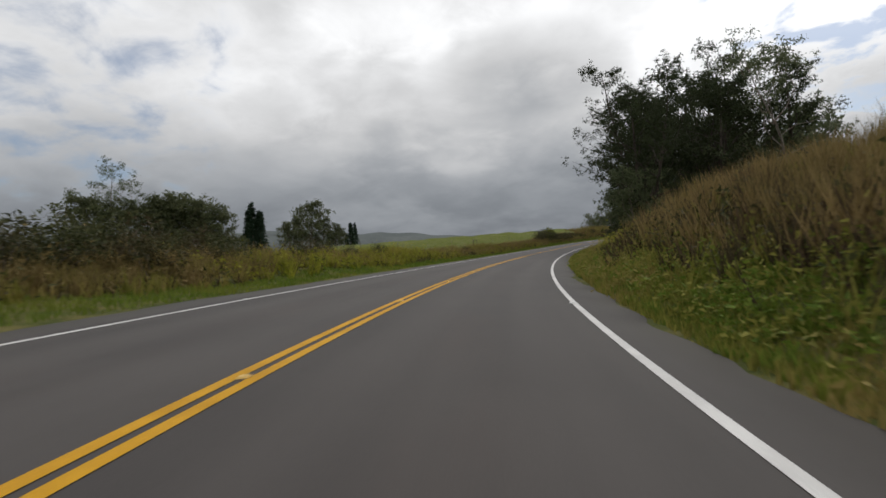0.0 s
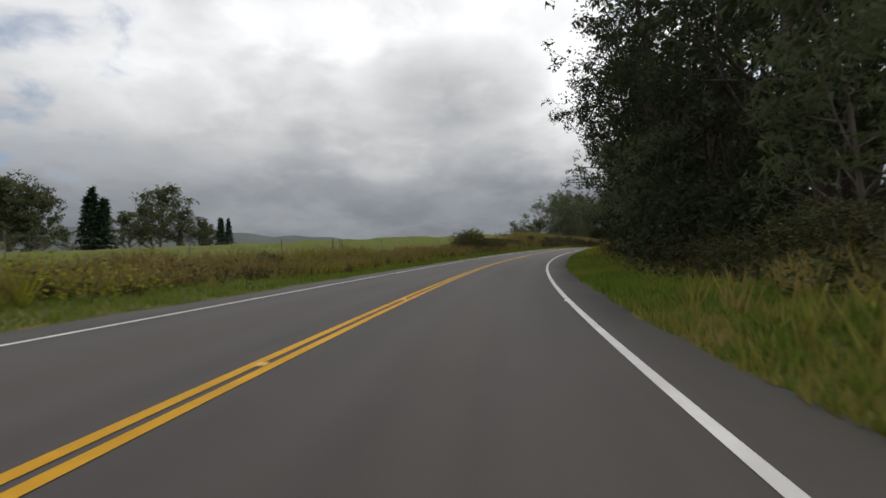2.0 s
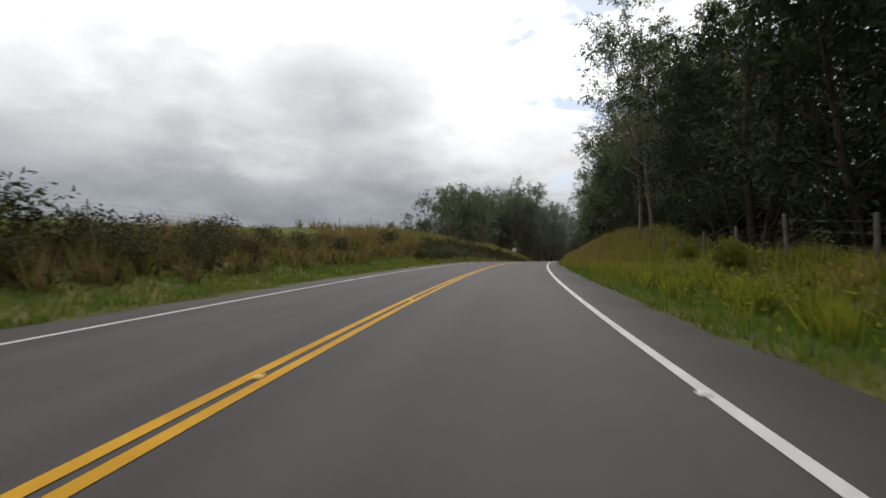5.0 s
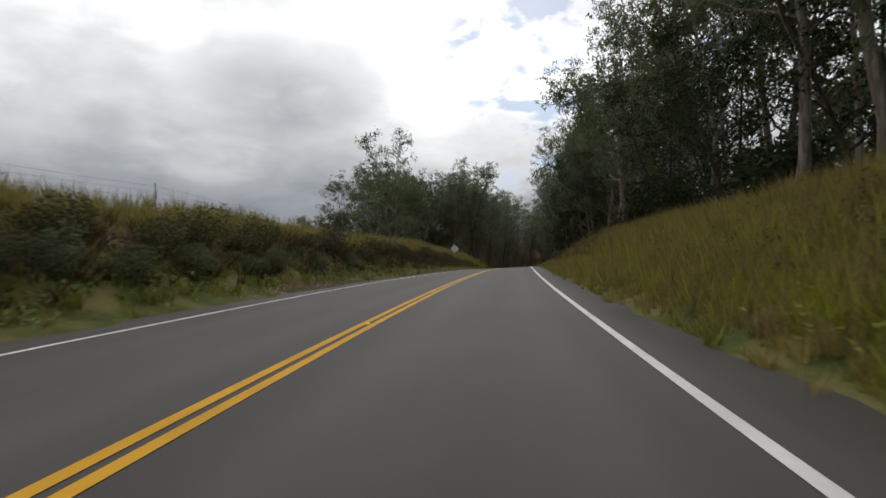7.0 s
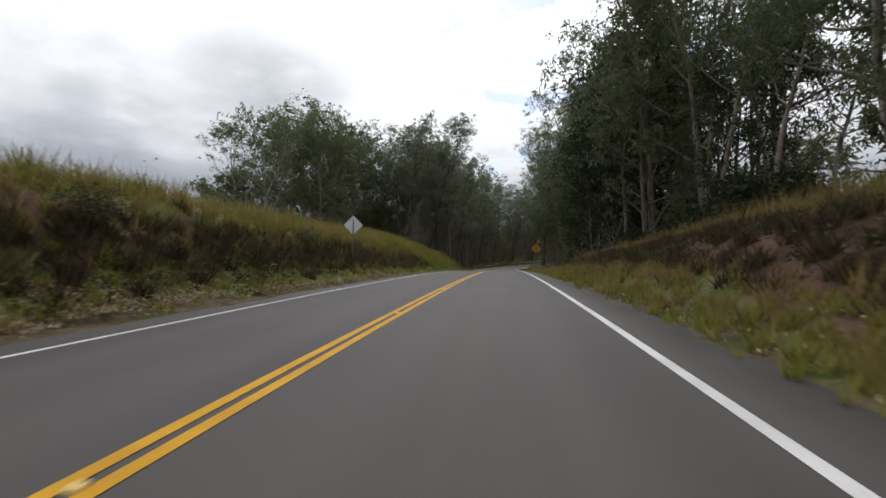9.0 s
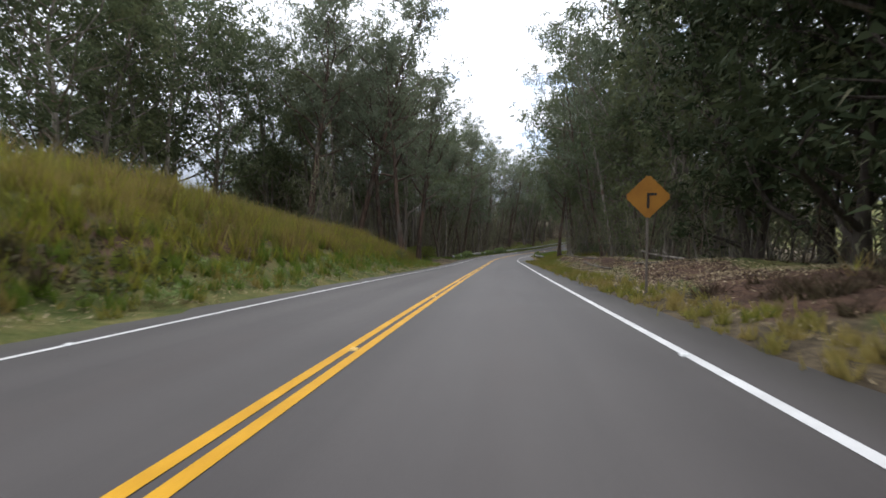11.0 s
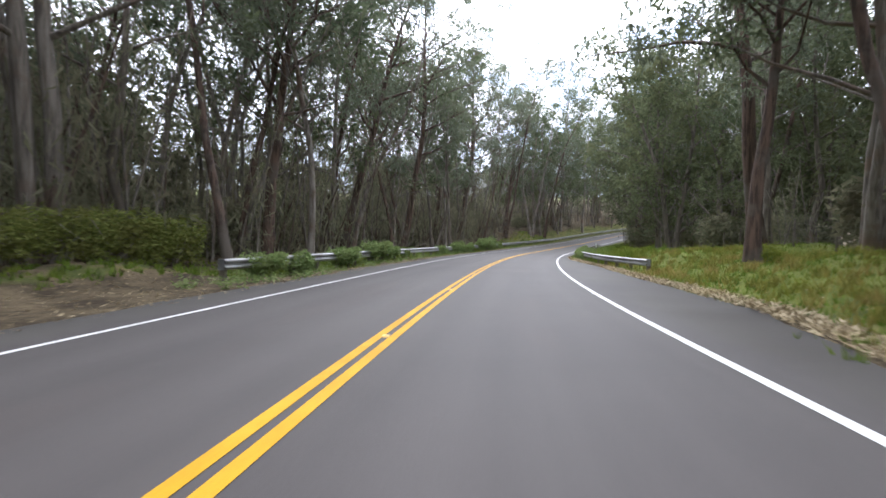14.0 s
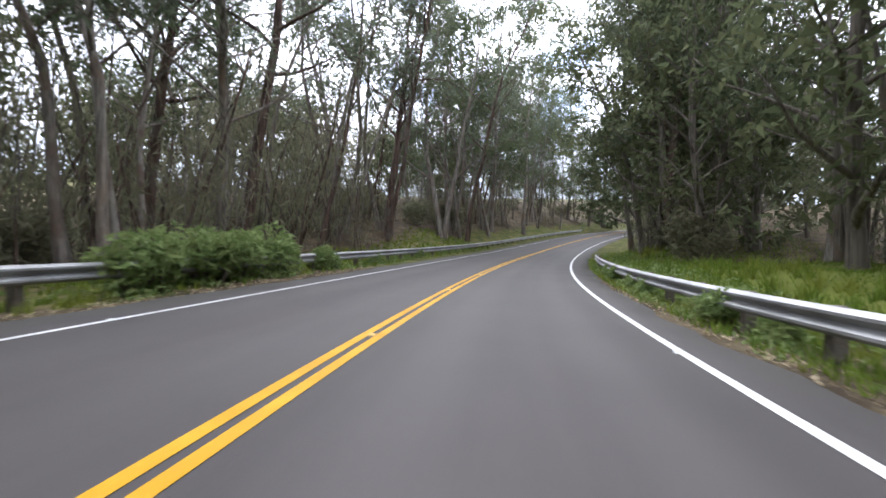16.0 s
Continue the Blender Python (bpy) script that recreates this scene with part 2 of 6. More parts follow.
LEAF_PALE = foliage("pale_eucalyptus_leaf", (0.075, 0.098, 0.055), (0.150, 0.175, 0.105), (0.110, 0.135, 0.064), 0.7, 0.5)
LEAF_GREEN = foliage("mid_green_leaf", (0.080, 0.098, 0.050), (0.165, 0.182, 0.096), (0.130, 0.138, 0.066), 0.7, 0.5)
LEAF_ROUND = foliage("dull_olive_leaf", (0.066, 0.080, 0.042), (0.140, 0.156, 0.084), (0.108, 0.114, 0.054), 0.7, 0.5)
LEAF_FIR = foliage("conifer_needles", (0.020, 0.040, 0.024), (0.042, 0.066, 0.040), (0.030, 0.050, 0.030), 0.6, 0.15)
LEAF_VINE = foliage("vine_leaf", (0.135, 0.195, 0.062), (0.260, 0.330, 0.130), (0.200, 0.240, 0.088), 0.6, 0.45, 1.8)
LEAF_SHRUB = foliage("shrub_leaf", (0.038, 0.046, 0.018), (0.088, 0.094, 0.038), (0.082, 0.062, 0.034), 0.55, 0.2, 0.8)
LEAF_HEDGE = foliage("hedge_leaf", (0.125, 0.150, 0.036), (0.230, 0.250, 0.070), (0.180, 0.180, 0.055), 0.7, 0.35, 0.9)
LEAF_BROOM = foliage("yellow_green_shrub_leaf", (0.110, 0.138, 0.018), (0.22, 0.245, 0.036), (0.165, 0.178, 0.028), 0.55, 0.3, 0.8)
GRASS_LUSH = foliage("lush_grass", (0.085, 0.138, 0.018), (0.160, 0.222, 0.034), (0.200, 0.218, 0.038), 0.55, 0.3, 0.5)
GRASS_MIXED = foliage("mixed_grass", (0.125, 0.143, 0.026), (0.268, 0.250, 0.056), (0.290, 0.225, 0.076), 0.6, 0.3, 0.45)
GRASS_GOLD = foliage("yellow_green_grass", (0.165, 0.188, 0.018), (0.33, 0.328, 0.038), (0.280, 0.250, 0.044), 0.6, 0.35, 0.5)
GRASS_DRY = foliage("dry_grass", (0.150, 0.108, 0.044), (0.29, 0.212, 0.092), (0.185, 0.150, 0.056), 0.65, 0.3, 0.4)
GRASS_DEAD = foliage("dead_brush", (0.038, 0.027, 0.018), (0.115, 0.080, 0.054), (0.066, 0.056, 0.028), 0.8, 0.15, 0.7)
STRAW = foliage("straw_litter", (0.22, 0.17, 0.10), (0.48, 0.40, 0.265), (0.33, 0.26, 0.15), 0.8, 0.1, 0.9)
STEEL = speckled("galvanised_steel", (0.20, 0.198, 0.195), (0.40, 0.40, 0.395), 0.8, 0.6, 0.4, 0.5, 0.08)
POST_WOOD = speckled("weathered_post_wood", (0.085, 0.070, 0.055), (0.19, 0.165, 0.138), 3.0, 0.9, 0.2, 0.0, 0.4)
WIRE = speckled("fence_wire", (0.12, 0.11, 0.10), (0.22, 0.20, 0.18), 3.0, 0.6, 0.4, 0.6)
SIGN_BACK = speckled("bare_aluminium", (0.46, 0.47, 0.48), (0.60, 0.61, 0.62), 2.0, 0.5, 0.5, 0.35)
# orange dulled: the backlit face's shade is put into the sheeting colour
SIGN_FACE = speckled("backlit_orange_sheeting", (0.26, 0.115, 0.016), (0.36, 0.165, 0.022), 2.0, 0.45)
BLACK = speckled("black_sign_ink", (0.012, 0.012, 0.012), (0.025, 0.025, 0.025), 3.0, 0.6)
MARK_YELLOW = speckled("amber_reflector", (0.55, 0.33, 0.06), (0.72, 0.48, 0.12), 30.0, 0.3, 0.6)
MARK_WHITE = speckled("white_reflector", (0.55, 0.55, 0.53), (0.75, 0.75, 0.73), 30.0, 0.35, 0.6)
EARTH_CLOD = speckled("earth_clods", (0.042, 0.026, 0.018), (0.17, 0.118, 0.088), 2.0, 0.95, 0.1, 0.0, 0.3)
# pale grey: the haze of distance is mixed into the hills' colour
HILL = speckled("hazed_hill_cover", (0.100, 0.112, 0.112), (0.145, 0.158, 0.154), 0.006, 1.0, 0.0, 0.0, 0.0, 0.05)

# ---------------------------------------------------------------- the road's line
# every ten metres from -20 m: curvature (1/km, to the right), grade and cross fall (per cent)
CURVE = [9.26, 8.86, 8.19, 6.77, 5.07, 4.14, 4.0, 4.25, 4.45, 4.7, 4.63, 3.97, 3.27, 2.75, 2.3, 1.94, 1.59, 1.14, 0.76, 0.39, 0.09, 0.02, 0.14, 0.3, 0.35, 0.22, -0.1, -0.01, 1.17, 3.07, 4.33, 4.65, 4.79, 5.23, 5.8, 5.65, 4.9, 5.3, 6.5, 8, 9, 9.5, 9.5, 9.5, 9.5, 9.5, 9.5, 9.5, 9.5]
GRADE = [-0.01, -0.13, -0.27, -0.46, -0.03, 0.27, 0.53, 1.07, 1.55, 1.75, 2.22, 2.49, 2.35, 2.01, 1.56, 1.06, 0.49, 0.02, -0.39, -0.96, -1.7, -2.4, -3.12, -3.68, -3.87, -3.89, -3.82, -3.75, -3.4, -2.84, -2.1, -1.51, -1.56, -1.32, -0.24, 0.94, 2.0, 3.8, 5.5, 6.8, 7.2, 7.0, 6.5, 6.0, 5.0, 5.0, 5.0, 5.0, 5.0]
CROSS = [6.47, 6.54, 6.48, 5.92, 4.92, 3.72, 2.77, 2.14, 1.36, 1.11, 1.17, 0.92, 0.76, 0.87, 1.17, 1.31, 0.65, -0.92, -2.31, -3.03, -2.85, -2.36, -1.82, -1.45, -1.55, -2.18, -2.83, -2.84, -1.85, -0.51, 0.36, 0.62, 0.8, 1.66, 2.36, 2.61, 2.59, 2.41, 2.11, 1.8, 1.51, 1.26, 1.06, 0.89, 0.76, 0.66, 0.59, 0.54, 0.5]
LANE = 3.42
S = np.arange(-20.0, 455.0, 1.0)
KNOTS = np.arange(-20.0, 461.0, 10.0)
bend, rise, fall = (np.interp(S, KNOTS, a) * f for a, f in ((CURVE, 0.001), (GRADE, 0.01), (CROSS, 0.01)))
ZERO = int(np.argmin(abs(S)))
TH = np.cumsum(bend)
TH -= TH[ZERO]
RX, RY, RZ = np.cumsum(np.sin(TH)), np.cumsum(np.cos(TH)), np.cumsum(rise)
RX, RY, RZ = RX - RX[ZERO], RY - RY[ZERO], RZ - RZ[ZERO]


def along(s):
    """x, y, z, heading and cross fall of the centre line at s metres."""
    return [float(np.interp(s, S, a)) for a in (RX, RY, RZ, TH, fall)]


def locate(x, y):
    """The road's s and offset (to the right) of plan points, as arrays."""
    x, y = np.atleast_1d(x).astype(float), np.atleast_1d(y).astype(float)
    s, off, z, b = (np.empty_like(x) for _ in range(4))
    for i in range(0, len(x), 20000):
        dx, dy = x[i:i + 20000, None] - RX, y[i:i + 20000, None] - RY
        k = np.argmin(dx * dx + dy * dy, axis=1)
        r = np.arange(len(k))
        dx, dy = dx[r, k], dy[r, k]
        o = dx * np.cos(TH[k]) - dy * np.sin(TH[k])
        a = dx * np.sin(TH[k]) + dy * np.cos(TH[k])
        ends = (k == 0) | (k == len(S) - 1)
        far = np.hypot(dx, dy)
        off[i:i + 20000] = np.where(np.abs(o) < 1e-6, 1e-6, np.sign(o)) * np.where(ends, np.maximum(np.abs(o), 0), far)
        s[i:i + 20000] = S[k] + np.where(ends, a, 0)
        z[i:i + 20000], b[i:i + 20000] = RZ[k] + rise[k] * np.clip(a, -1, 1), fall[k]
    return s, off, z, b


def table(s, pairs):
    return np.interp(s, [p[0] for p in pairs], [p[1] for p in pairs])


def waves(x, y):
    return (np.sin(x * 0.31 + y * 0.17) * np.cos(y * 0.23 - x * 0.11) + 0.6 * np.sin(x * 0.73 - y * 0.41 + 1.3)
            + 0.4 * np.sin(y * 0.97 + x * 0.53 + 4.0))


def lift(s, off, x, y):
    """Height of the ground over the road's centre line plane."""
    a = np.abs(off)
    right = off > 0
    # right side: heights at 7, 9 and 13 m, and the slope beyond
    r7 = table(s, [(-20, 1.5), (20, 1.5), (30, 1.0), (40, 0.45), (50, 0.1), (118, 0.1), (132, 1.2), (190, 1.2), (205, 0.65), (216, 0.5), (230, 0.3), (240, 0.05), (500, 0.1)])
    r9 = table(s, [(-20, 2.5), (20, 2.3), (30, 1.5), (40, 0.75), (52, 0.25), (115, 0.35), (132, 1.9), (165, 2.1), (185, 1.6), (205, 0.95), (216, 0.75), (228, 0.6), (240, 0.15), (262, 0.6), (290, 0.6), (330, 0.2), (350, 0.8), (500, 1.0)])
    r13 = table(s, [(-20, 3.9), (20, 3.6), (35, 2.1), (52, 0.5), (115, 0.6), (132, 2.9), (165, 3.0), (190, 2.2), (210, 0.8), (235, 0.3), (262, 0.95), (290, 1.05), (330, 0.4), (350, 1.8), (500, 2.2)])
    rs = table(s, [(-20, 0.05), (50, 0.02), (130, 0.07), (200, 0.03), (250, 0.0), (330, 0.05), (360, 0.12), (500, 0.12)])
    hr = np.where(a < 7, np.interp(a, [5.0, 7.0], [0.0, 1.0]) * r7,
                  np.where(a < 9, r7 + (a - 7) / 2 * (r9 - r7), np.where(a < 13, r9 + (a - 9) / 4 * (r13 - r9),
                                                                         r13 + rs * np.minimum(a - 13, 60))))
    # left side: heights at 6.3, 8, 12, 30 and 130 m
    l6 = table(s, [(-20, 0.12), (85, 0.15), (110, 0.3), (128, 0.9), (160, 1.1), (190, 0.8), (205, 1.0), (222, 1.3), (232, 1.1), (242, 0.5), (252, 0.0), (325, 0.0), (345, 0.3), (500, 0.4)])
    l8 = table(s, [(-20, 0.45), (60, 0.35), (85, 0.55), (110, 1.1), (128, 2.1), (160, 2.35), (178, 2.4), (200, 2.2), (212, 2.6), (224, 2.5), (236, 1.9), (246, 0.9), (254, 0.05), (325, 0.0), (345, 0.9), (500, 1.2)])
    l12 = table(s, [(-20, 0.8), (60, 0.75), (85, 1.0), (110, 1.7), (128, 2.9), (178, 3.2), (212, 3.5), (224, 3.4), (240, 2.0), (255, 0.1), (325, -0.1), (345, 2.2), (500, 2.6)])
    l30 = table(s, [(-20, 1.3), (60, 1.3), (85, 1.9), (110, 3.0), (130, 3.3), (180, 3.6), (225, 3.0), (260, 0.0), (320, -1.0), (345, 6.0), (500, 8.0)])
    l130 = table(s, [(-20, 3.6), (80, 3.6), (130, 3.6), (200, 4.2), (260, 0.0), (320, -3.0), (350, 14.0), (500, 18.0)])
    hl = np.where(a < 6.3, np.interp(a, [4.9, 6.3], [0.0, 1.0]) * l6,
                  np.where(a < 8, l6 + (a - 6.3) / 1.7 * (l8 - l6), np.where(a < 12, l8 + (a - 8) / 4 * (l12 - l8),
                           np.where(a < 30, l12 + (a - 12) / 18 * (l30 - l12), l30 + np.minimum((a - 30) / 100, 1.0) * (l130 - l30)))))
    # a low ridge of pushed-up earth along the right verge
    hr = hr + table(s, [(212, 0), (222, 0.35), (246, 0.45), (254, 0)]) * np.exp(-((a - 7.5) / 0.75) ** 2)
    h = np.where(right, hr, hl)
    # level ground below the widened shoulder on the right
    edge = table(s, [(254, 5.0), (262, 5.4), (271, 6.3), (278, 6.9), (283, 6.9), (289, 5.8), (294, 5.0)])
    h = np.where(right & (s > 254) & (s < 294), h * np.clip((a - edge) / 1.5, 0, 1), h)
    rough = np.clip((a - np.where(right, edge, 5.0) - 0.2) / 3.0, 0, 1) * 0.13 * waves(x, y) * np.clip(200 / (a + 60), 0.3, 2.0)
    roll = np.clip((a - 150) / 250, 0, 1) * (9 * np.sin(x * 0.006 + 1.0) * np.cos(y * 0.005) - 6)
    return h + rough + roll - 0.05


def ground_z(x, y):
    s, off, z, b = locate(x, y)
    fade = np.clip((np.abs(off) - 120) / 300, 0, 1)
    return (z - b * np.clip(off, -6, 6)) * (1 - fade) + lift(s, off, np.atleast_1d(x), np.atleast_1d(y))


def steps(lo, hi, near, far):
    """Even steps between lo and hi, growing ones out to far on both sides."""
    mid = list(np.arange(lo, hi + 0.01, near))
    out, d = [], near
    v = hi
    while v < far:
        d *= 1.22
        v += d
        out.append(v)
    low, d, v = [], near, lo
    while v > -far:
        d *= 1.22
        v -= d
        low.append(v)
    return np.array(low[::-1] + mid + out)


XS, YS = steps(-40.0, 225.0, 1.5, 2600.0), steps(-20.0, 365.0, 1.5, 2600.0)
SHEET = ground_z(*(g.ravel() for g in np.meshgrid(XS, YS))).reshape(len(YS), len(XS))


def sheet_z(x, y):
    """Height of the ground sheet between its grid points."""
    x, y = np.atleast_1d(x).astype(float), np.atleast_1d(y).astype(float)
    i = np.clip(np.searchsorted(XS, x) - 1, 0, len(XS) - 2)
    j = np.clip(np.searchsorted(YS, y) - 1, 0, len(YS) - 2)
    u, v = (x - XS[i]) / (XS[i + 1] - XS[i]), (y - YS[j]) / (YS[j + 1] - YS[j])
    return (SHEET[j, i] * (1 - u) * (1 - v) + SHEET[j, i + 1] * u * (1 - v) + SHEET[j + 1, i] * (1 - u) * v + SHEET[j + 1, i + 1] * u * v)


def place(s, off, dz=0.0):
    """A point of the ground at s along the road and off to its right."""
    x, y, _, th, _ = along(s)
    px, py = x + math.cos(th) * off, y - math.sin(th) * off
    return Vector((px, py, float(sheet_z(px, py)[0]) + dz))


def on_road(s, off, dz=0.0):
    x, y, z, th, b = along(s)
    return Vector((x + math.cos(th) * off, y - math.sin(th) * off, z - b * off + dz))


# ---------------------------------------------------------------- mesh helpers
def mesh_of(name, verts, faces, mat, smooth=False):
    me = bpy.data.meshes.new(name)
    me.from_pydata([tuple(v) for v in verts], [], [tuple(f) for f in faces])
    me.materials.append(mat)
    if smooth:
        me.polygons.foreach_set("use_smooth", [True] * len(me.polygons))
    me.update()
    return me


def loose_mesh(name, corners, mat):
    """corners: an array (n, 3, 3) or (n, 4, 3) of loose leaves or blades."""
    n, k = corners.shape[:2]
    me = bpy.data.meshes.new(name)
    me.vertices.add(n * k)
    me.vertices.foreach_set("co", np.asarray(corners, np.float32).ravel())
    me.loops.add(n * k)
    me.loops.foreach_set("vertex_index", np.arange(n * k, dtype=np.int32))
    me.polygons.add(n)
    me.polygons.foreach_set("loop_start", np.arange(0, n * k, k, dtype=np.int32))
    me.materials.append(mat)
    me.update(calc_edges=True)
    return me


def thing(name, label, category, group="", kind="", at=None):
    ob = new(name)
    ob.empty_display_size = 0.2
    if at is not None:
        ob.matrix_world = at if isinstance(at, Matrix) else Matrix.Translation(at)
    return tagged(ob, label, category, group, kind)


def part_of(name, me, parent, label=""):
    ob = new(name, me)
    ob.parent = parent
    return tagged(ob, label)


def tube(verts, faces, path, radii, sides):
    """Adds a tapered tube along a path to the lists."""
    base = len(verts)
    n = len(path)
    for i, (p, r) in enumerate(zip(path, radii)):
        d = (path[min(i + 1, n - 1)] - path[max(i - 1, 0)]).normalized()
        a = d.cross(Vector((0.3, 0.9, 0.1))).normalized()
        b = d.cross(a)
        for k in range(sides):
            w = 2 * math.pi * k / sides
            verts.append(p + a * (math.cos(w) * r) + b * (math.sin(w) * r))
    for i in range(n - 1):
        for k in range(sides):
            k2 = (k + 1) % sides
            faces.append((base + i * sides + k, base + i * sides + k2, base + (i + 1) * sides + k2, base + (i + 1) * sides + k))
    faces.append(tuple(base + (n - 1) * sides + k for k in range(sides)))


def bevelled_box(bm, size, centre, bevel=0.0):
    made = bmesh.ops.create_cube(bm, size=1.0, matrix=Matrix.Translation(centre) @ Matrix.Diagonal((*size, 1)))
    if bevel:
        edges = {e for v in made["verts"] for e in v.link_edges}
        bmesh.ops.bevel(bm, geom=list(edges), offset=bevel, segments=1, affect="EDGES")


def from_bm(name, bm, mat):
    me = bpy.data.meshes.new(name)
    bm.to_mesh(me)
    bm.free()
    me.materials.append(mat)
    return me


# ---------------------------------------------------------------- ground sheet
def make_ground_sheet():
    xs, ys = XS, YS
    gx, gy = np.meshgrid(xs, ys)
    x, y = gx.ravel(), gy.ravel()
    s, off, z, b = locate(x, y)
    h = SHEET.ravel()
    nx, ny = len(xs), len(ys)
    idx = np.arange(nx * ny).reshape(ny, nx)
    faces = np.stack([idx[:-1, :-1], idx[:-1, 1:], idx[1:, 1:], idx[1:, :-1]], -1).reshape(-1, 4)
    me = bpy.data.meshes.new("ground")
    me.vertices.add(nx * ny)
    me.vertices.foreach_set("co", np.stack([x, y, h], 1).astype(np.float32).ravel())
    me.loops.add(len(faces) * 4)
    me.loops.foreach_set("vertex_index", faces.astype(np.int32).ravel())
    me.polygons.add(len(faces))
    me.polygons.foreach_set("loop_start", np.arange(0, len(faces) * 4, 4, dtype=np.int32))
    me.polygons.foreach_set("use_smooth", np.ones(len(faces), dtype=bool))
    me.materials.append(GROUND)
    a = np.abs(off)
    # bare earth: cut faces, rubble heap on the right; litter: under the woods; pasture: the left fields
    earth = np.where((s < 46) & (off > 5.6) & (off < 15), 0.5, 0.0) + np.where(off < 0, table(s, [(120, 0), (132, 0.55), (222, 0.55), (238, 0.1), (246, 0)]) * ((a > 5.7) & (a < 8.3)),
                     table(s, [(142, 0), (156, 0.85), (200, 0.9), (216, 0.85), (240, 0.75), (253, 0.6), (256, 0)]) * (np.abs(a - np.interp(s, [205, 225], [7.4, 7.6])) < np.interp(s, [205, 225], [2.0, 1.0])))
    litter = np.where(off < 0, table(s, [(236, 0), (250, 1), (600, 1)]) * np.clip((a - 8) / 3, 0, 1),
                      np.maximum(table(s, [(38, 0), (46, 1), (106, 1), (114, 0)]) * np.clip((a - 8.5) / 2, 0, 1),
                                 np.maximum(table(s, [(120, 0), (135, 1), (262, 1), (275, 0)]) * np.clip((a - 12) / 3, 0, 1),
                                            np.maximum(table(s, [(326, 0), (338, 1), (600, 1)]) * np.clip((a - 7.5) / 3, 0, 1), table(s, [(262, 0), (270, 1), (345, 1)]) * np.clip((a - 16) / 2, 0, 1)))))
    litter = np.maximum(litter, np.where(off < 0, table(s, [(128, 0), (140, 0.6), (195, 0.6), (205, 0.15), (240, 0.3), (250, 0.9), (320, 0.9), (330, 0)]) * (a < np.where(s > 240, np.interp(s, [244, 252, 260, 266, 273, 280], [5.2, 7.2, 7.4, 8.8, 8.6, 5.6]), 5.9)),
                                          table(s, [(140, 0), (150, 0.5), (205, 0.7), (240, 0.9), (320, 0.9), (330, 0)]) * (a < np.where(s > 200, 6.3, 5.4))))
    field = np.where(off < 0, np.clip((a - 10) / 4, 0, 1) * table(s, [(-30, 1), (200, 1), (225, 0), (600, 0)]),
                     table(s, [(264, 0), (274, 0.8), (330, 0.8), (338, 0)]) * np.clip((a - 5) / 2, 0, 1) * (a < 17))
    field = np.where(a > 190, 1.0, field)
    litter = np.where(a > 190, 0.0, litter * np.clip((60 - a) / 15, 0, 1))
    col = np.stack([earth, litter, field, np.ones_like(earth)], 1).astype(np.float32)
    attr = me.color_attributes.new("cover", "FLOAT_COLOR", "POINT")
    attr.data.foreach_set("color", col.ravel())
    me.update(calc_edges=True)
    return tagged(new("ground", me), "grassy rolling ground with cut banks and pasture", "ground", kind="structure")


make_ground_sheet()


# ---------------------------------------------------------------- road
def ribbon(name, offs, dz, mat, s0=-20.0, s1=454.0, step=1.0, uv=False):
    """A strip that follows the road; offs: (offset, extra height) across it."""
    ss = np.arange(s0, s1 + 0.01, step)
    verts, faces, w = [], [], len(offs)
    for s in ss:
        for o, e in offs:
            verts.append(on_road(s, o, dz + e))
    for i in range(len(ss) - 1):
        for j in range(w - 1):
            faces.append((i * w + j, i * w + j + 1, (i + 1) * w + j + 1, (i + 1) * w + j))
    me = mesh_of(name, verts, faces, mat, True)
    if uv:
        layer = me.uv_layers.new(name="along")
        flat = [(float(ss[i // w]), offs[i % w][0]) for i in range(len(verts))]
        for loop in me.loops:
            layer.data[loop.index].uv = flat[loop.vertex_index]
    return new(name, me)


def wavy_road():
    """Two lanes with narrow paved shoulders, whose edges are frayed."""
    rng = random.Random(5)
    ss = np.arange(-20.0, 454.1, 0.5)
    inner = [-3.6, -1.8, 0.0, 1.8, 3.6]
    verts, faces, flat = [], [], []
    for s in ss:
        right = 4.28 + float(np.interp(s, [-20, 40, 60, 90, 130, 200, 250, 256, 262, 266, 269, 271, 276, 284, 289, 293, 297, 301, 312, 330], [0.0, 0.0, 0.15, 0.35, 0.1, 0.1, 0.1, 0.27, 0.27, 0.55, 1.2, 1.57, 1.77, 1.57, 1.32, 0.75, 0.15, -0.12, -0.1, 0.1]))
        left = 4.45 + float(np.interp(s, [-20, 40, 240, 255, 282, 300, 320], [0.2, 0.1, 0.0, 0.3, 0.55, 0.35, 0.0]))
        right += 0.05 * math.sin(s * 0.7) + 0.05 * math.sin(s * 2.3 + 1) + rng.uniform(-0.04, 0.04)
        left += 0.05 * math.sin(s * 0.6 + 2) + 0.05 * math.sin(s * 2.1) + rng.uniform(-0.04, 0.04)
        row = [(-left - 0.12, -0.25), (-left, -0.03)] + [(o, 0.0) for o in inner] + [(right, -0.03), (right + 0.12, -0.25)]
        for o, e in row:
            verts.append(on_road(s, o, e))
            flat.append((float(s), o))
    w = len(inner) + 4
    for i in range(len(ss) - 1):
        for j in range(w - 1):
            faces.append((i * w + j, i * w + j + 1, (i + 1) * w + j + 1, (i + 1) * w + j))
    me = mesh_of("road", verts, faces, ASPHALT, True)
    layer = me.uv_layers.new(name="along")
    for loop in me.loops:
        layer.data[loop.index].uv = flat[loop.vertex_index]
    return tagged(new("road", me), "worn two-lane asphalt road with paved shoulders", "road", kind="structure")


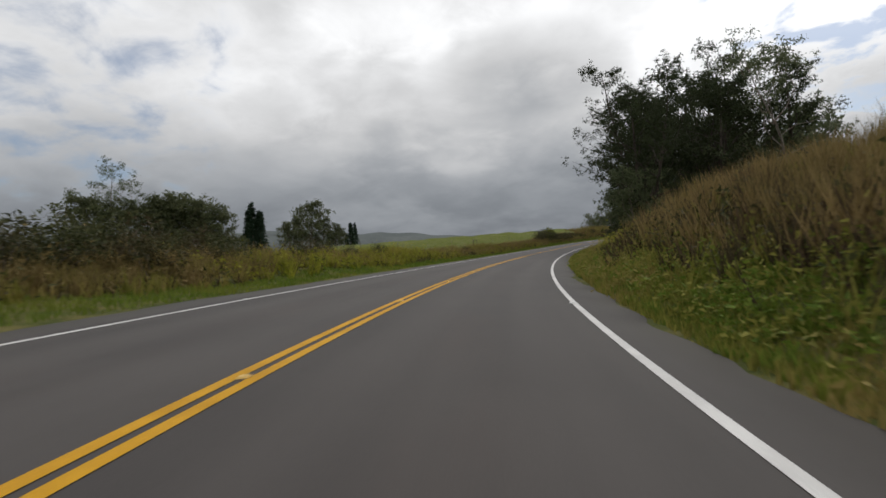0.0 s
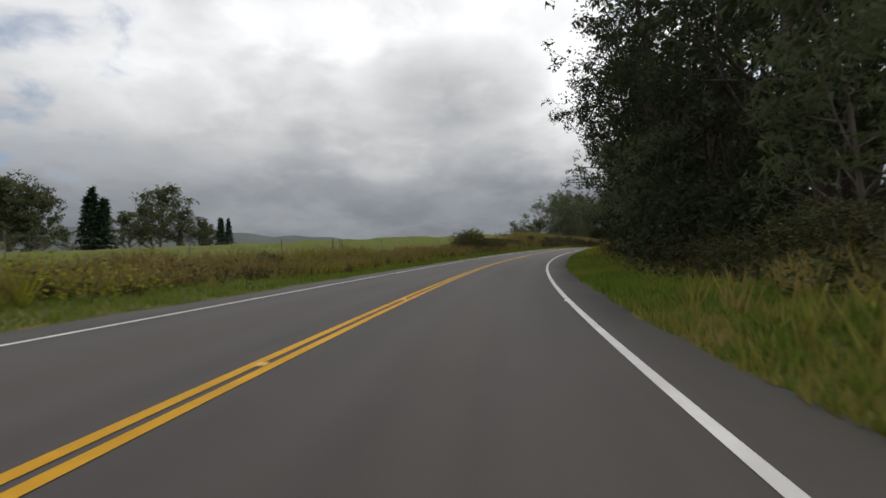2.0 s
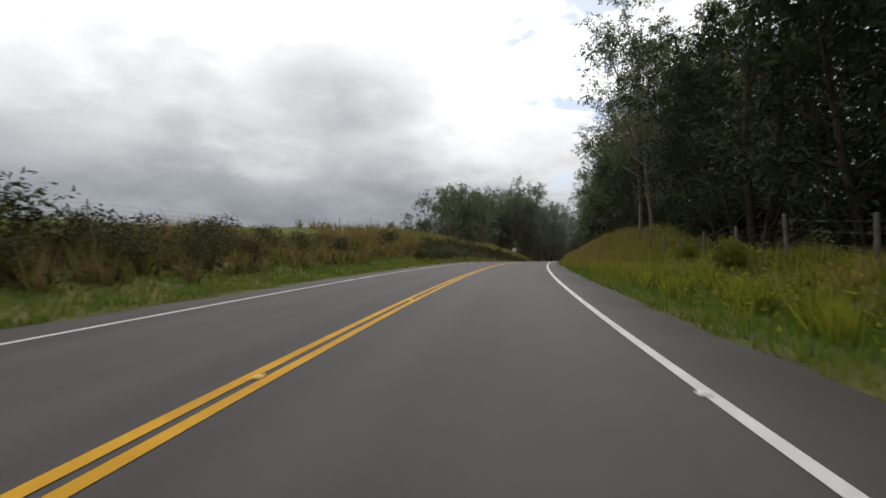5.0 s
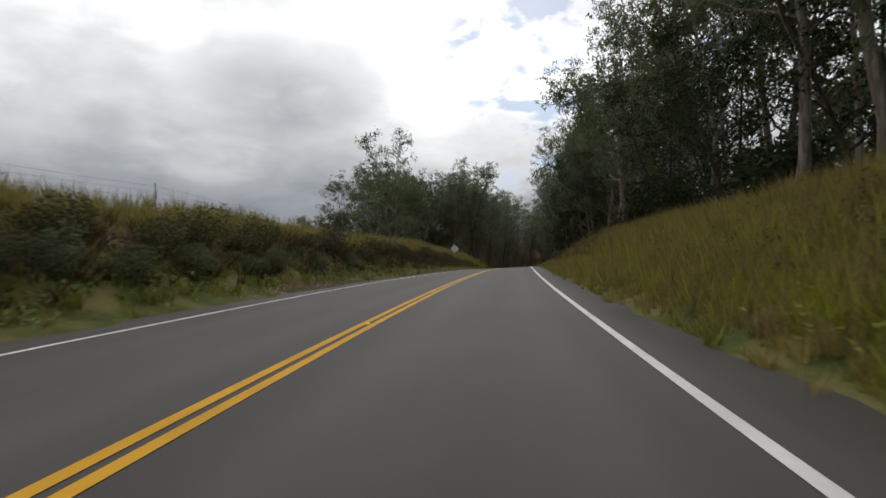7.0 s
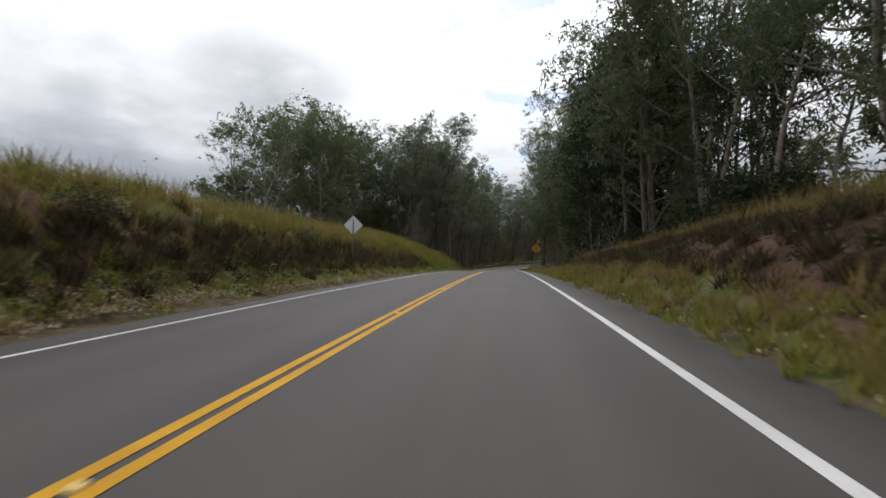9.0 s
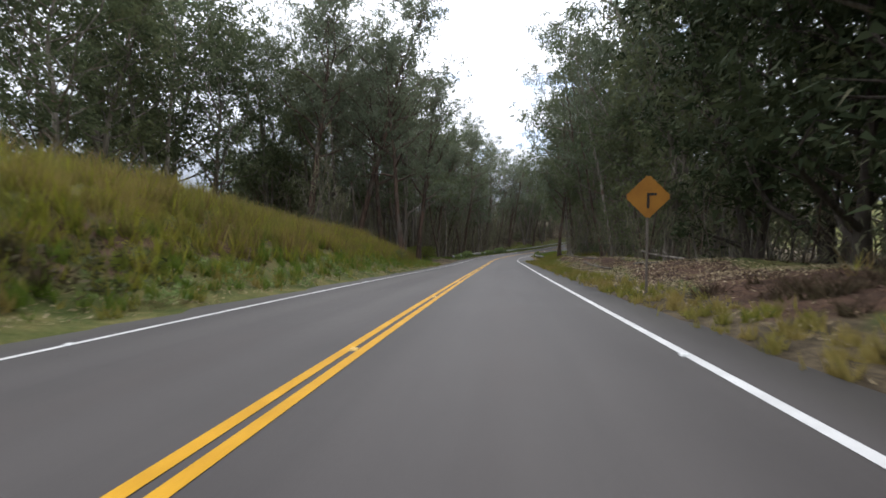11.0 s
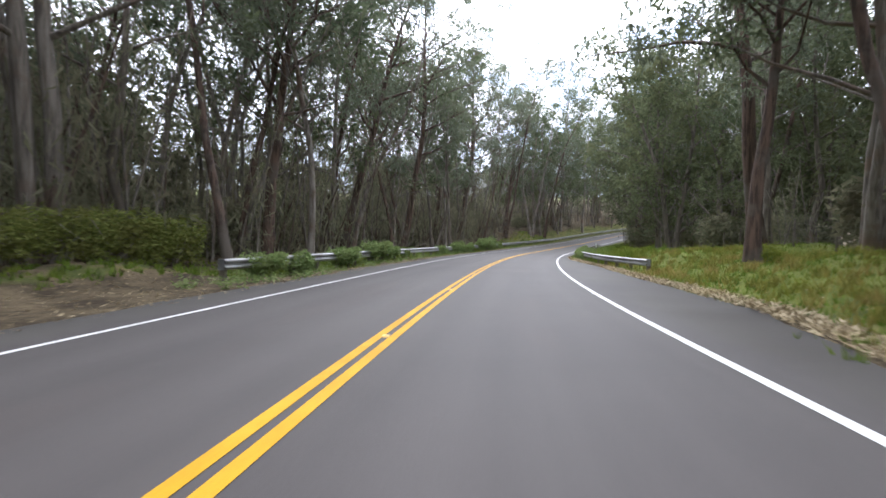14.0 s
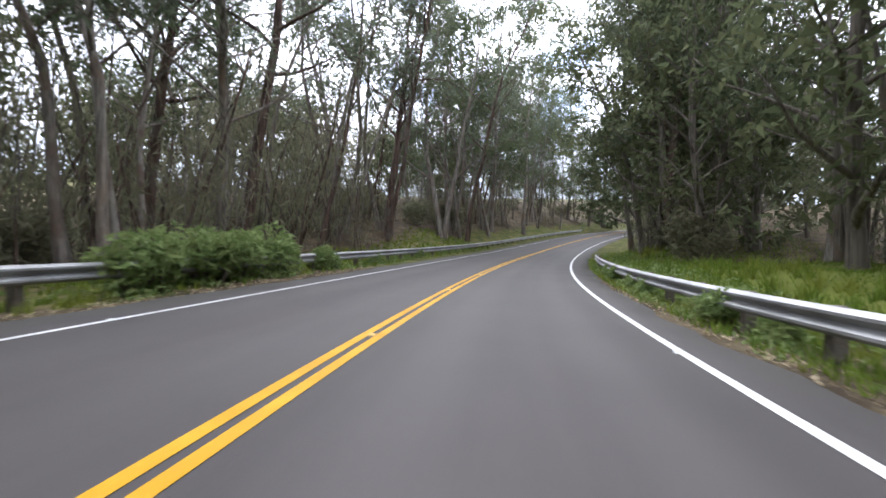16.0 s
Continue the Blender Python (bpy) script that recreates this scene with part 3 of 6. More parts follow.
wavy_road()
for mid in (-0.093, 0.093):
    line = ribbon("centre_line", [(mid - 0.055, 0), (mid + 0.055, 0)], 0.005, YELLOW)
    tagged(line, "solid yellow line of a double centre line", "road marking", kind="structure")
for mid, half in ((-LANE, 0.046), (LANE, 0.055)):
    line = ribbon("edge_line", [(mid - half, 0), (mid + half, 0)], 0.005, WHITE)
    tagged(line, "solid white edge line on asphalt", "road marking", kind="structure")


def marker_mesh(name, mat):
    bm = bmesh.new()
    made = bmesh.ops.create_cube(bm, size=1.0, matrix=Matrix.Diagonal((0.10, 0.10, 0.02, 1)))
    for v in made["verts"]:
        v.co.z += 0.01
        if v.co.z > 0.01:
            v.co.x *= 0.78
            v.co.y *= 0.5
    bmesh.ops.bevel(bm, geom=bm.edges[:], offset=0.003, segments=1, affect="EDGES")
    return from_bm(name, bm, mat)


def road_markers():
    amber, clear = marker_mesh("amber_marker", MARK_YELLOW), marker_mesh("white_marker", MARK_WHITE)
    spots = [(3.8, 5.87, 0, 20), (157.8 - 6.5 * 6, 6.5, 0, 13), (230.9 - 6.2 * 5, 6.2, 0, 10), (279.3 - 6.05 * 2, 6.05, 0, 12)]
    for s0, gap, first, count in spots:
        for i in range(first, count):
            s = s0 + gap * i
            for mid, me, odd in ((0.0, amber, False), (LANE - 0.05, clear, True), (-LANE + 0.02, clear, True)):
                if odd and i % 2 == 0:
                    continue
                ob = new("road_marker", me)
                x, y, z, th, b = along(s)
                ob.matrix_world = Matrix.Translation(on_road(s, mid, 0.006)) @ Matrix.Rotation(-th, 4, "Z")
                tagged(ob, "small amber raised reflector on the centre line" if mid == 0.0 else "small white raised reflector on the edge line",
                       "road marker", "raised road reflectors")


road_markers()


# ---------------------------------------------------------------- trees
def leaf_shapes(rng, centres, length, width, droop):
    """Pointed leaf sprays at the given places, hanging more or less."""
    n = len(centres)
    d = rng.normal(size=(n, 3))
    d[:, 2] = d[:, 2] * 0.7 - droop
    d /= np.linalg.norm(d, axis=1, keepdims=True)
    p = np.cross(d, rng.normal(size=(n, 3)))
    p /= np.linalg.norm(p, axis=1, keepdims=True) + 1e-9
    k = rng.uniform(0.55, 1.3, (n, 1))
    l, w = length * k, width * k
    return np.stack([centres - p * w * 0.5, centres + p * w * 0.5 + d * l * 0.15, centres + d * l], 1)


def tree_parts(name, seed, height, girth, bare, spread, leaves, leaf, bark, leafmat, limbs=14, lean=0.06, clump=1.0, droop=0.7, forks=1, fill=False, twigs=3, sides=6, slim=0.24, fade=0.3, crook=0.05, tilt=(0.0, 0.0)):
    """Meshes of a tall tree: tapered, bent stems with crooked limbs and branchlets, and leaves in tufts at their ends."""
    rng, rnd = np.random.default_rng(seed), random.Random(seed)
    verts, faces, tips, stems = [], [], [], []
    n = 11

    def crooked(p, way, length, count, wobble, rise):
        path = []
        for _ in range(count):
            path.append(p.copy())
            p = p + way * (length / (count - 1))
            way = (way + Vector((rnd.gauss(0, wobble), rnd.gauss(0, wobble), rnd.gauss(rise, wobble * 0.6)))).normalized()
        return path

    for f in range(forks):
        way = Vector((tilt[0] + rnd.uniform(-lean, lean), tilt[1] + rnd.uniform(-lean, lean), 1)).normalized()
        p = Vector((0, 0, -0.4))
        if forks > 1:
            w = 2 * math.pi * f / forks + rnd.uniform(-0.5, 0.5)
            way = (way + Vector((math.cos(w), math.sin(w), 0)) * 0.16).normalized()
            p += Vector((math.cos(w), math.sin(w), 0)) * girth * 0.6
        path = crooked(p, way, height * (1 - 0.08 * f), n, crook, 0.04)
        radii = [girth * (1.35 if i == 0 else 1.0) * (1 - 0.9 * (i / (n - 1)) ** 0.9) for i in range(n)]
        tube(verts, faces, path, radii, sides)
        stems.append((path, radii))
    for i in range(limbs):
        path, radii = stems[i % len(stems)]
        u = bare + (1 - bare) * ((i + rnd.uniform(0.1, 0.9)) / limbs) * 0.97
        k = min(int(u * (n - 1)), n - 2)
        p = path[k].lerp(path[k + 1], u * (n - 1) - k)
        w = i * 2.4 + rnd.uniform(-0.6, 0.6)
        rel = (u - bare) / (1 - bare + 1e-6)
        reach = spread * (0.75 + 0.55 * math.sin(math.pi * min(rel * 1.1 + 0.12, 1.0)) - fade * rel) * rnd.uniform(0.6, 1.15)
        way = Vector((math.cos(w), math.sin(w), rnd.uniform(0.2, 1.1) + 0.3 * rel)).normalized()
        limb = crooked(p, way, reach, 5, 0.24, 0.07)
        r0 = max(radii[k] * 0.5, 0.03)
        tube(verts, faces, limb, [r0 * (1 - 0.21 * j) for j in range(5)], 4)
        tips += [limb[2], limb[3], limb[4]] if fill else [limb[3], limb[4]]
        for t in range(twigs):
            q = rnd.uniform(1.2, 3.9)
            b0 = limb[int(q)].lerp(limb[int(q) + 1], q - int(q))
            out = (limb[int(q) + 1] - limb[int(q)]).normalized()
            turn = Matrix.Rotation((-1) ** t * rnd.uniform(0.4, 1.2), 3, "Z") @ out + Vector((0, 0, rnd.uniform(-0.25, 0.6)))
            twig = crooked(b0, turn.normalized(), reach * rnd.uniform(0.26, 0.46), 3, 0.3, 0.05)
            tube(verts, faces, twig, [r0 * 0.36, r0 * 0.24, r0 * 0.08], 3)
            tips += [twig[1].lerp(twig[2], 0.4), twig[2]]
    for path, _ in stems:
        tips += [path[-1], path[-2], path[-1].lerp(path[-2], 0.5)]
    tips = np.array([tuple(t) for t in tips])
    # each tip carries a few tufts, so that the crown breaks up into clumps with gaps
    tufts = 3
    centre = np.repeat(tips, tufts, 0) + rng.normal(size=(len(tips) * tufts, 3)) * (0.50, 0.50, 0.36) * clump
    size = rng.uniform(0.5, 1.3, len(centre)) * clump * (0.50 if fill else 0.44)
    share = size ** 2
    which = rng.choice(len(centre), leaves, p=share / share.sum())
    r = rng.normal(size=(leaves, 3))
    r /= np.linalg.norm(r, axis=1, keepdims=True)
    r *= (rng.uniform(0, 1, (leaves, 1)) ** 0.55) * size[which][:, None]
    r[:, 2] = r[:, 2] * 0.8 - 0.1 * size[which]
    wood = mesh_of(name + "_trunk", verts, faces, bark, True)
    crown = loose_mesh(name + "_crown", leaf_shapes(rng, centre[which] + r, leaf, leaf * slim, droop), leafmat)
    return wood, crown


def thicket_parts(seed, stems, height, leaves):
    """Close thin crooked stems, some forked, with sparse olive-brown sprays."""
    rng, rnd = np.random.default_rng(seed), random.Random(seed)
    verts, faces, tips = [], [], []
    for _ in range(stems):
        p = Vector((rnd.uniform(-2.2, 2.2), rnd.uniform(-1.6, 1.6), -0.2))
        h = height * rnd.uniform(0.4, 1.15)
        way = Vector((rnd.gauss(0, 0.2), rnd.gauss(0, 0.2), 1))
        path = [p]
        for _k in range(4):
            p = p + way * h / 4
            path.append(p)
            way = way + Vector((rnd.gauss(0, 0.12), rnd.gauss(0, 0.12), 0))
        g = rnd.uniform(0.025, 0.065)
        tube(verts, faces, path, [g, g * 0.9, g * 0.7, g * 0.5, g * 0.15], 4)
        for _k in range(1):
            b = path[rnd.randrange(1, 4)]
            side = Vector((rnd.gauss(0, 0.5), rnd.gauss(0, 0.5), rnd.uniform(0.2, 0.9))) * h * 0.25
            tube(verts, faces, [b, b + side * 0.5 + Vector((0, 0, 0.08)), b + side], [g * 0.5, g * 0.35, g * 0.1], 3)
            tips += [b + side, b + side * 0.6]
        for _k in range(5):
            q = rnd.randrange(0, 4)
            tips.append(path[q].lerp(path[q + 1], rnd.random()) + Vector((rnd.gauss(0, 0.3), rnd.gauss(0, 0.3), 0)))
    tips = np.array([tuple(t) for t in tips])
    c = tips[rng.integers(0, len(tips), leaves)] + rng.normal(size=(leaves, 3)) * (0.36, 0.36, 0.42)
    c[:, 2] = np.abs(c[:, 2])
    return mesh_of("thicket_stems", verts, faces, BARK_RED if seed % 2 else BARK_GREY, True), loose_mesh("thicket_leaves", leaf_shapes(rng, c, 0.45, 0.066, 1.3), LEAF_BRUSH)


TREES = {
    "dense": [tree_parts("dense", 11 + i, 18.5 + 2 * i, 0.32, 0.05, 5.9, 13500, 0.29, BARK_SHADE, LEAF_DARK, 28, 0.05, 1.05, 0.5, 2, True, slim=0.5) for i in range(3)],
    "gum": [tree_parts("gum", 31 + i, 20 + 1.5 * i, 0.22, 0.20, 5.8, 4100, 0.41, BARK_GREY, LEAF_GUM, 20, 0.10, 1.2, 0.8, 1 + i % 3, slim=0.34, fade=0.1, twigs=2, crook=0.07) for i in range(4)],
    "pale": [tree_parts("pale", 51 + i, 19 + 2 * i, 0.17, 0.30, 4.6, 3800, 0.37, BARK_PALE, LEAF_PALE, 18, 0.12, 1.0, 0.9, twigs=2, slim=0.3, crook=0.07) for i in range(3)],
    "slender": [tree_parts("slender", 71 + i, 18 + 1.5 * i, 0.17, 0.32, 4.6, 2800, 0.38, (BARK_DARK, BARK_GREY, BARK_RED)[i % 3], LEAF_WOOD, 14, 0.20, 1.05, 0.8, 1 + (i == 3), twigs=2, slim=0.28, fade=0.12, crook=0.10) for i in range(6)],
    "leafy": [tree_parts("leafy", 101 + i, 16 + 2 * i, 0.22, 0.07, 4.0, 4500, 0.395, BARK_DARK, LEAF_GREEN, 26, 0.07, 1.2, 0.7, 1 + i % 2, True, 1, slim=0.4) for i in range(3)],
    "far": [tree_parts("far", 91 + i, 15 + 2 * i, 0.36, 0.06, 6.4, 2300, 0.85, BARK_DARK, LEAF_GUM, 16, 0.06, 1.7, 0.4, 1, True, 0, 5, slim=0.5) for i in range(3)],
    "screen": [tree_parts("screen", 151 + i, 9 + i, 0.14, 0.04, 3.8, 1700, 0.56, BARK_DARK, LEAF_ROUND if i else LEAF_BRUSH, 14, 0.1, 1.6, 0.6, 1, True, 0, 4, slim=0.42) for i in range(3)],
    "round": [tree_parts("round", 95 + i, 12 + 1.5 * i, 0.36, 0.08, 6.6, 4200, 0.62, BARK_DARK, LEAF_ROUND, 26, 0.06, 1.6, 0.4, 1, True, 1, 5, slim=0.5) for i in range(2)],
    "broad": [tree_parts("broad", 161 + i, 18 + i, 0.30, 0.22, 7.2, 9500, 0.40, BARK_GREY, LEAF_GUM, 26, 0.08, 1.4, 0.7, 1 + i, True, 2, slim=0.42, fade=0.0, crook=0.07) for i in range(2)],
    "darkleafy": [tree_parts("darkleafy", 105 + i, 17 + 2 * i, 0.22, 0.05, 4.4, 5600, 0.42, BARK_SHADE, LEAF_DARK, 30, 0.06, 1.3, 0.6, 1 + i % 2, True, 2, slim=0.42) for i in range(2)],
    "bigdark": [tree_parts("bigdark", 61 + i, 22 + 2 * i, 0.34, 0.34, 6.6, 7600, 0.40, BARK_RED, LEAF_WOOD, 22, 0.03, 1.25, 0.8, 1, twigs=3, slim=0.3, sides=9, crook=0.06, tilt=((0.03, 0.02), (-0.17, 0.08), (0.16, -0.10), (0.24, -0.16))[i]) for i in range(4)],
    "thin": [tree_parts("thin", 111, 9.6, 0.08, 0.16, 1.8, 5200, 0.20, BARK_GREY, LEAF_PALE, 30, 0.03, 0.55, 0.95, 2, twigs=3, slim=0.24)],
    "sapling": [tree_parts("sapling", 121 + i, 6.5, 0.08, 0.10, 1.9, 2800, 0.24, BARK_DARK, LEAF_GUM, 16, 0.05, 0.65, 0.7, twigs=2, slim=0.4) for i in range(2)],
    "dead": [tree_parts("dead", 141 + i, 17 + 2 * i, 0.18, 0.30, 6.0, 220, 0.4, BARK_GREY, LEAF_WOOD, 16, 0.2, 0.6, 0.8, 1 + i, twigs=4, crook=0.12) for i in range(2)],
    "thicket": [thicket_parts(131 + i, 10, 6.2, 880) for i in range(4)],
}
TREE_WORDS = {
    "dense": ("eucalyptus_tree", "tall dense dark-green eucalyptus tree beside the road"),
    "gum": ("eucalyptus_tree", "tall grey-barked eucalyptus tree with loose hanging foliage"),
    "pale": ("eucalyptus_tree", "slim pale-barked eucalyptus tree with grey-green leaves"),
    "slender": ("eucalyptus_tree", "slender bare-stemmed eucalyptus tree in close woodland"),
    "leafy": ("woodland_tree", "leafy mid-green tree with branches down to the ground"),
    "darkleafy": ("woodland_tree", "dark-green tree with foliage down to the ground"),
    "round": ("broadleaf_tree", "full round-crowned tree far off on the pasture"),
    "bigdark": ("eucalyptus_tree", "big dark-stemmed eucalyptus with airy grey-green crown"),
    "far": ("broadleaf_tree", "distant dark-green spreading tree on the pasture"),
    "broad": ("eucalyptus_tree", "big spreading eucalyptus with full clumped grey-green crown"),
    "thin": ("young_eucalyptus_tree", "thin sparse young eucalyptus on top of a bank"),
    "screen": ("understorey_tree", "low brownish-green understorey tree deep in the wood"),
    "dead": ("bare_tree", "bare grey dead tree with crooked limbs in woodland"),
    "thicket": ("thicket", "tangled olive-brown thicket of thin stems below trees"),
    "sapling": ("sapling", "small leafy sapling among roadside grass"),
}
tree_rng = random.Random(77)


def plant(kind, s, off, scale=1.0, variant=None, tall=1.0, group="roadside trees", turn=None):
    stock = TREES[kind]
    wood, crown = stock[(tree_rng.randrange(len(stock)) if variant is None else variant) % len(stock)]
    name, label = TREE_WORDS[kind]
    k = scale * tree_rng.uniform(0.93, 1.07)
    m = (Matrix.Translation(place(s, off)) @ Matrix.Rotation(tree_rng.uniform(0, 6.28) if turn is None else turn, 4, "Z")
         @ Matrix.Diagonal((k, k, k * tall, 1)))
    ob = thing(name, label, "tree", group, at=m)
    if kind == "thicket":
        tagged(part_of("brushwood", wood, ob), kind="stuff")
        part_of("foliage", crown, ob)
    else:
        part_of("trunk", wood, ob)
        part_of("crown", crown, ob)


def grove(kinds, s0, s1, o0, o1, count, gap, scale=(0.9, 1.1), group="roadside trees", seed=1, tall=1.0, ok=None):
    """Trees at random within a stretch beside the road, kept apart."""
    rnd = random.Random(seed)
    spots, tries = [], 0
    while len(spots) < count and tries < count * 60:
        tries += 1
        s, o = rnd.uniform(s0, s1), rnd.uniform(o0, o1)
        if ok is not None and not ok(s, o):
            continue
        if all((s - a) ** 2 + (o - b) ** 2 > gap * gap for a, b in spots):
            spots.append((s, o))
            plant(rnd.choice(kinds), s, o, rnd.uniform(*scale), tall=tall, group=group)


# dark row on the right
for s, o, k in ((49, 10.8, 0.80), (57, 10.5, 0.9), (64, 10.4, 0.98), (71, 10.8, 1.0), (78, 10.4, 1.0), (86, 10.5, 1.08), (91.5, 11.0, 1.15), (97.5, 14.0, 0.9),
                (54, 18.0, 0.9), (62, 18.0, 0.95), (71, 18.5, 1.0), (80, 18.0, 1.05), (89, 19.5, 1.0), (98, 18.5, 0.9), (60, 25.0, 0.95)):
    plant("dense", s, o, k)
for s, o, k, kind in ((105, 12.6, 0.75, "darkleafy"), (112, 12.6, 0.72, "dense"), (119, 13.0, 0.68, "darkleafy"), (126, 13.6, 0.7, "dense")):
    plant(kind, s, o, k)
plant("gum", 53, 23.5, 0.85)
plant("gum", 36, 32, 0.45)
for s, o in ((46, 9.6), (60, 8.2), (49, 10.4), (66, 8.4)):
    plant("sapling", s, o, 1.15)
# right: open row behind the fence, then the wood on top of the cut bank
grove(["darkleafy", "leafy", "darkleafy"], 99, 138, 13.5, 26, 20, 4.2, (0.75, 1.05), seed=3)
grove(["far"], 95, 215, 29, 36, 7, 9.0, (0.8, 1.0), seed=23)
grove(["gum", "pale", "leafy", "slender", "gum"], 138, 206, 12.5, 23, 32, 3.2, (0.9, 1.15), seed=4)
grove(["darkleafy", "leafy", "darkleafy"], 140, 200, 12.5, 15.0, 7, 6.0, (0.42, 0.6), seed=41)
grove(["gum", "slender", "pale", "slender"], 204, 268, 11.5, 23, 24, 3.4, (0.95, 1.2), seed=5)
for s, o, k in ((217, 14.5, 1.3), (226.5, 14.0, 1.35), (236, 13.6, 1.45), (219, 18.5, 1.3), (229, 19.0, 1.4), (239, 19.0, 1.4), (254.5, 17.0, 1.2), (262, 13.8, 1.1), (246, 20, 1.4)):
    plant("leafy", s, o, k)
for s, o, kind, k in ((238.0, 14.0, "slender", 1.6), (247.5, 14.5, "slender", 1.5), (243.0, 17.0, "gum", 1.4), (241.0, 12.4, "leafy", 0.8), (250.5, 12.6, "leafy", 0.6), (233.0, 11.8, "leafy", 0.7)):
    plant(kind, s, o, k)
for s, o, k, kind in ((203, 13.5, 1.3, "gum"), (198.5, 16.0, 1.3, "gum"), (192, 17.5, 1.25, "gum"), (206.5, 17.5, 1.5, "leafy")):
    plant(kind, s, o, k)
for s, o, k in ((210, 13.2, 1.4), (212, 12.4, 1.1), (216.5, 12.0, 1.05), (208, 14.0, 1.15), (220.5, 13.6, 1.15), (214, 16.0, 1.25), (224.0, 12.6, 0.9)):
    plant("darkleafy", s, o, k)
for s, o, k in ((273.5, 11.5, 1.2), (277, 13.5, 1.3), (282, 16.0, 1.3), (294, 15.5, 1.25), (299, 16.5, 1.2)):
    plant("slender", s, o, k)
for s, o, k, kind in ((341, 9.0, 1.4, "leafy"), (346, 8.6, 1.2, "leafy"), (345, 12.0, 1.1, "gum"), (338, 14.0, 1.1, "gum"), (352, 7.6, 1.2, "gum")):
    plant(kind, s, o, k)
grove(["far"], 215, 330, 30, 42, 6, 8.0, (0.7, 0.9), seed=24)
grove(["gum", "slender", "pale", "slender"], 274, 330, 17.5, 29, 20, 4.2, (1.0, 1.3), seed=6)
for s, o, k, kind in ((329, 15.0, 1.0, "gum"), (335, 10.6, 1.2, "leafy"), (321, 16.5, 1.0, "pale"), (318, 13.6, 1.3, "leafy"), (323, 12.6, 1.35, "leafy"), (311, 17.0, 1.35, "leafy"), (314, 21.0, 1.2, "leafy"), (327, 16.5, 1.1, "gum"), (334, 18.0, 0.7, "leafy"), (338, 13.5, 0.9, "screen"), (342, 18.0, 1.1, "screen"), (346, 15.0, 1.0, "screen"), (351, 12.5, 1.0, "screen"), (299, 20.0, 0.9, "leafy")):
    plant(kind, s, o, k)
grove(["gum", "slender", "slender", "leafy"], 336, 385, 8.0, 18, 14, 3.6, (1.0, 1.3), seed=7)
# left: the wood from the end of the cut onwards, with an open gap over the bank's end
def wood_edge(s, o):
    k = (s - 211) / (1.7 - o)
    return (k > 1.3 and s - 220 > 1.22 * (1.7 - o)) or (o < -22 and k < 0.92)


grove(["gum", "gum", "pale", "slender"], 230, 264, -26, -12.5, 10, 4.2, (0.92, 1.12), "woodland trees", 8, ok=wood_edge)
grove(["slender", "gum", "slender"], 262, 277, -26, -12.8, 11, 2.8, (1.05, 1.4), "woodland trees", 21)
grove(["slender", "slender", "slender", "slender", "slender", "pale"], 277, 345, -24, -9.4, 43, 2.7, (0.95, 1.3), "woodland trees", 9)
grove(["gum", "slender"], 352, 395, -20, -7.5, 10, 3.4, (0.8, 0.95), "woodland trees", 22)
grove(["slender", "slender", "gum"], 345, 400, -20, -8.0, 19, 3.2, (0.85, 1.05), "woodland trees", 10)
grove(["screen"], 256, 345, -31, -23, 28, 2.8, (0.8, 1.15), "woodland trees", 11)
grove(["screen"], 285, 352, -31, -22, 11, 3.6, (1.0, 1.25), "woodland trees", 38)
grove(["screen"], 345, 430, -30, -18, 22, 3.2, (0.8, 1.1), "woodland trees", 34)
grove(["screen"], 204, 272, 20, 27, 12, 4.0, (0.8, 1.1), "woodland trees", 35)
grove(["screen"], 276, 345, 19, 26, 14, 3.6, (0.7, 1.0), "woodland trees", 36)
grove(["screen"], 345, 400, 10, 20, 9, 4.0, (0.8, 1.1), "woodland trees", 37)
grove(["far"], 396, 450, -16, 30, 14, 5.5, (1.1, 1.5), "woodland trees", 12)
grove(["thicket"], 255, 345, -24, -11.5, 64, 2.1, (0.9, 1.4), "woodland underwood", 13, 1.35)
grove(["thicket"], 345, 390, -24, -10, 16, 3.0, (0.8, 1.2), "woodland underwood", 14)
grove(["thicket"], 206, 268, 11, 17, 18, 2.5, (0.7, 1.2), "woodland underwood", 15)
grove(["thicket", "leafy"], 276, 335, 16.5, 24, 16, 2.8, (0.5, 0.8), "woodland underwood", 16)
grove(["thicket"], 334, 390, 7.5, 14, 13, 2.8, (0.7, 1.1), "woodland underwood", 17)
grove(["thicket"], 228, 262, -26, -13, 18, 3.0, (0.8, 1.3), "woodland underwood", 18, ok=wood_edge)
grove(["gum", "round", "gum", "leafy"], 228, 268, -44, -17, 12, 4.4, (0.85, 1.05), "woodland trees", 28, ok=wood_edge)
grove(["round", "leafy"], 252, 300, -60, -32, 15, 5.0, (0.9, 1.25), "woodland trees", 29, ok=wood_edge)
for s, o, kind, k in ((249.5, -13.5, "slender", 1.1), (254.0, -13.2, "slender", 1.2), (266, -12.6, "slender", 1.3), (256, 12.6, "slender", 1.1),
                      (264, 13.0, "slender", 1.15), (317.8, -11.5, "pale", 1.0)):
    plant(kind, s, o, k)
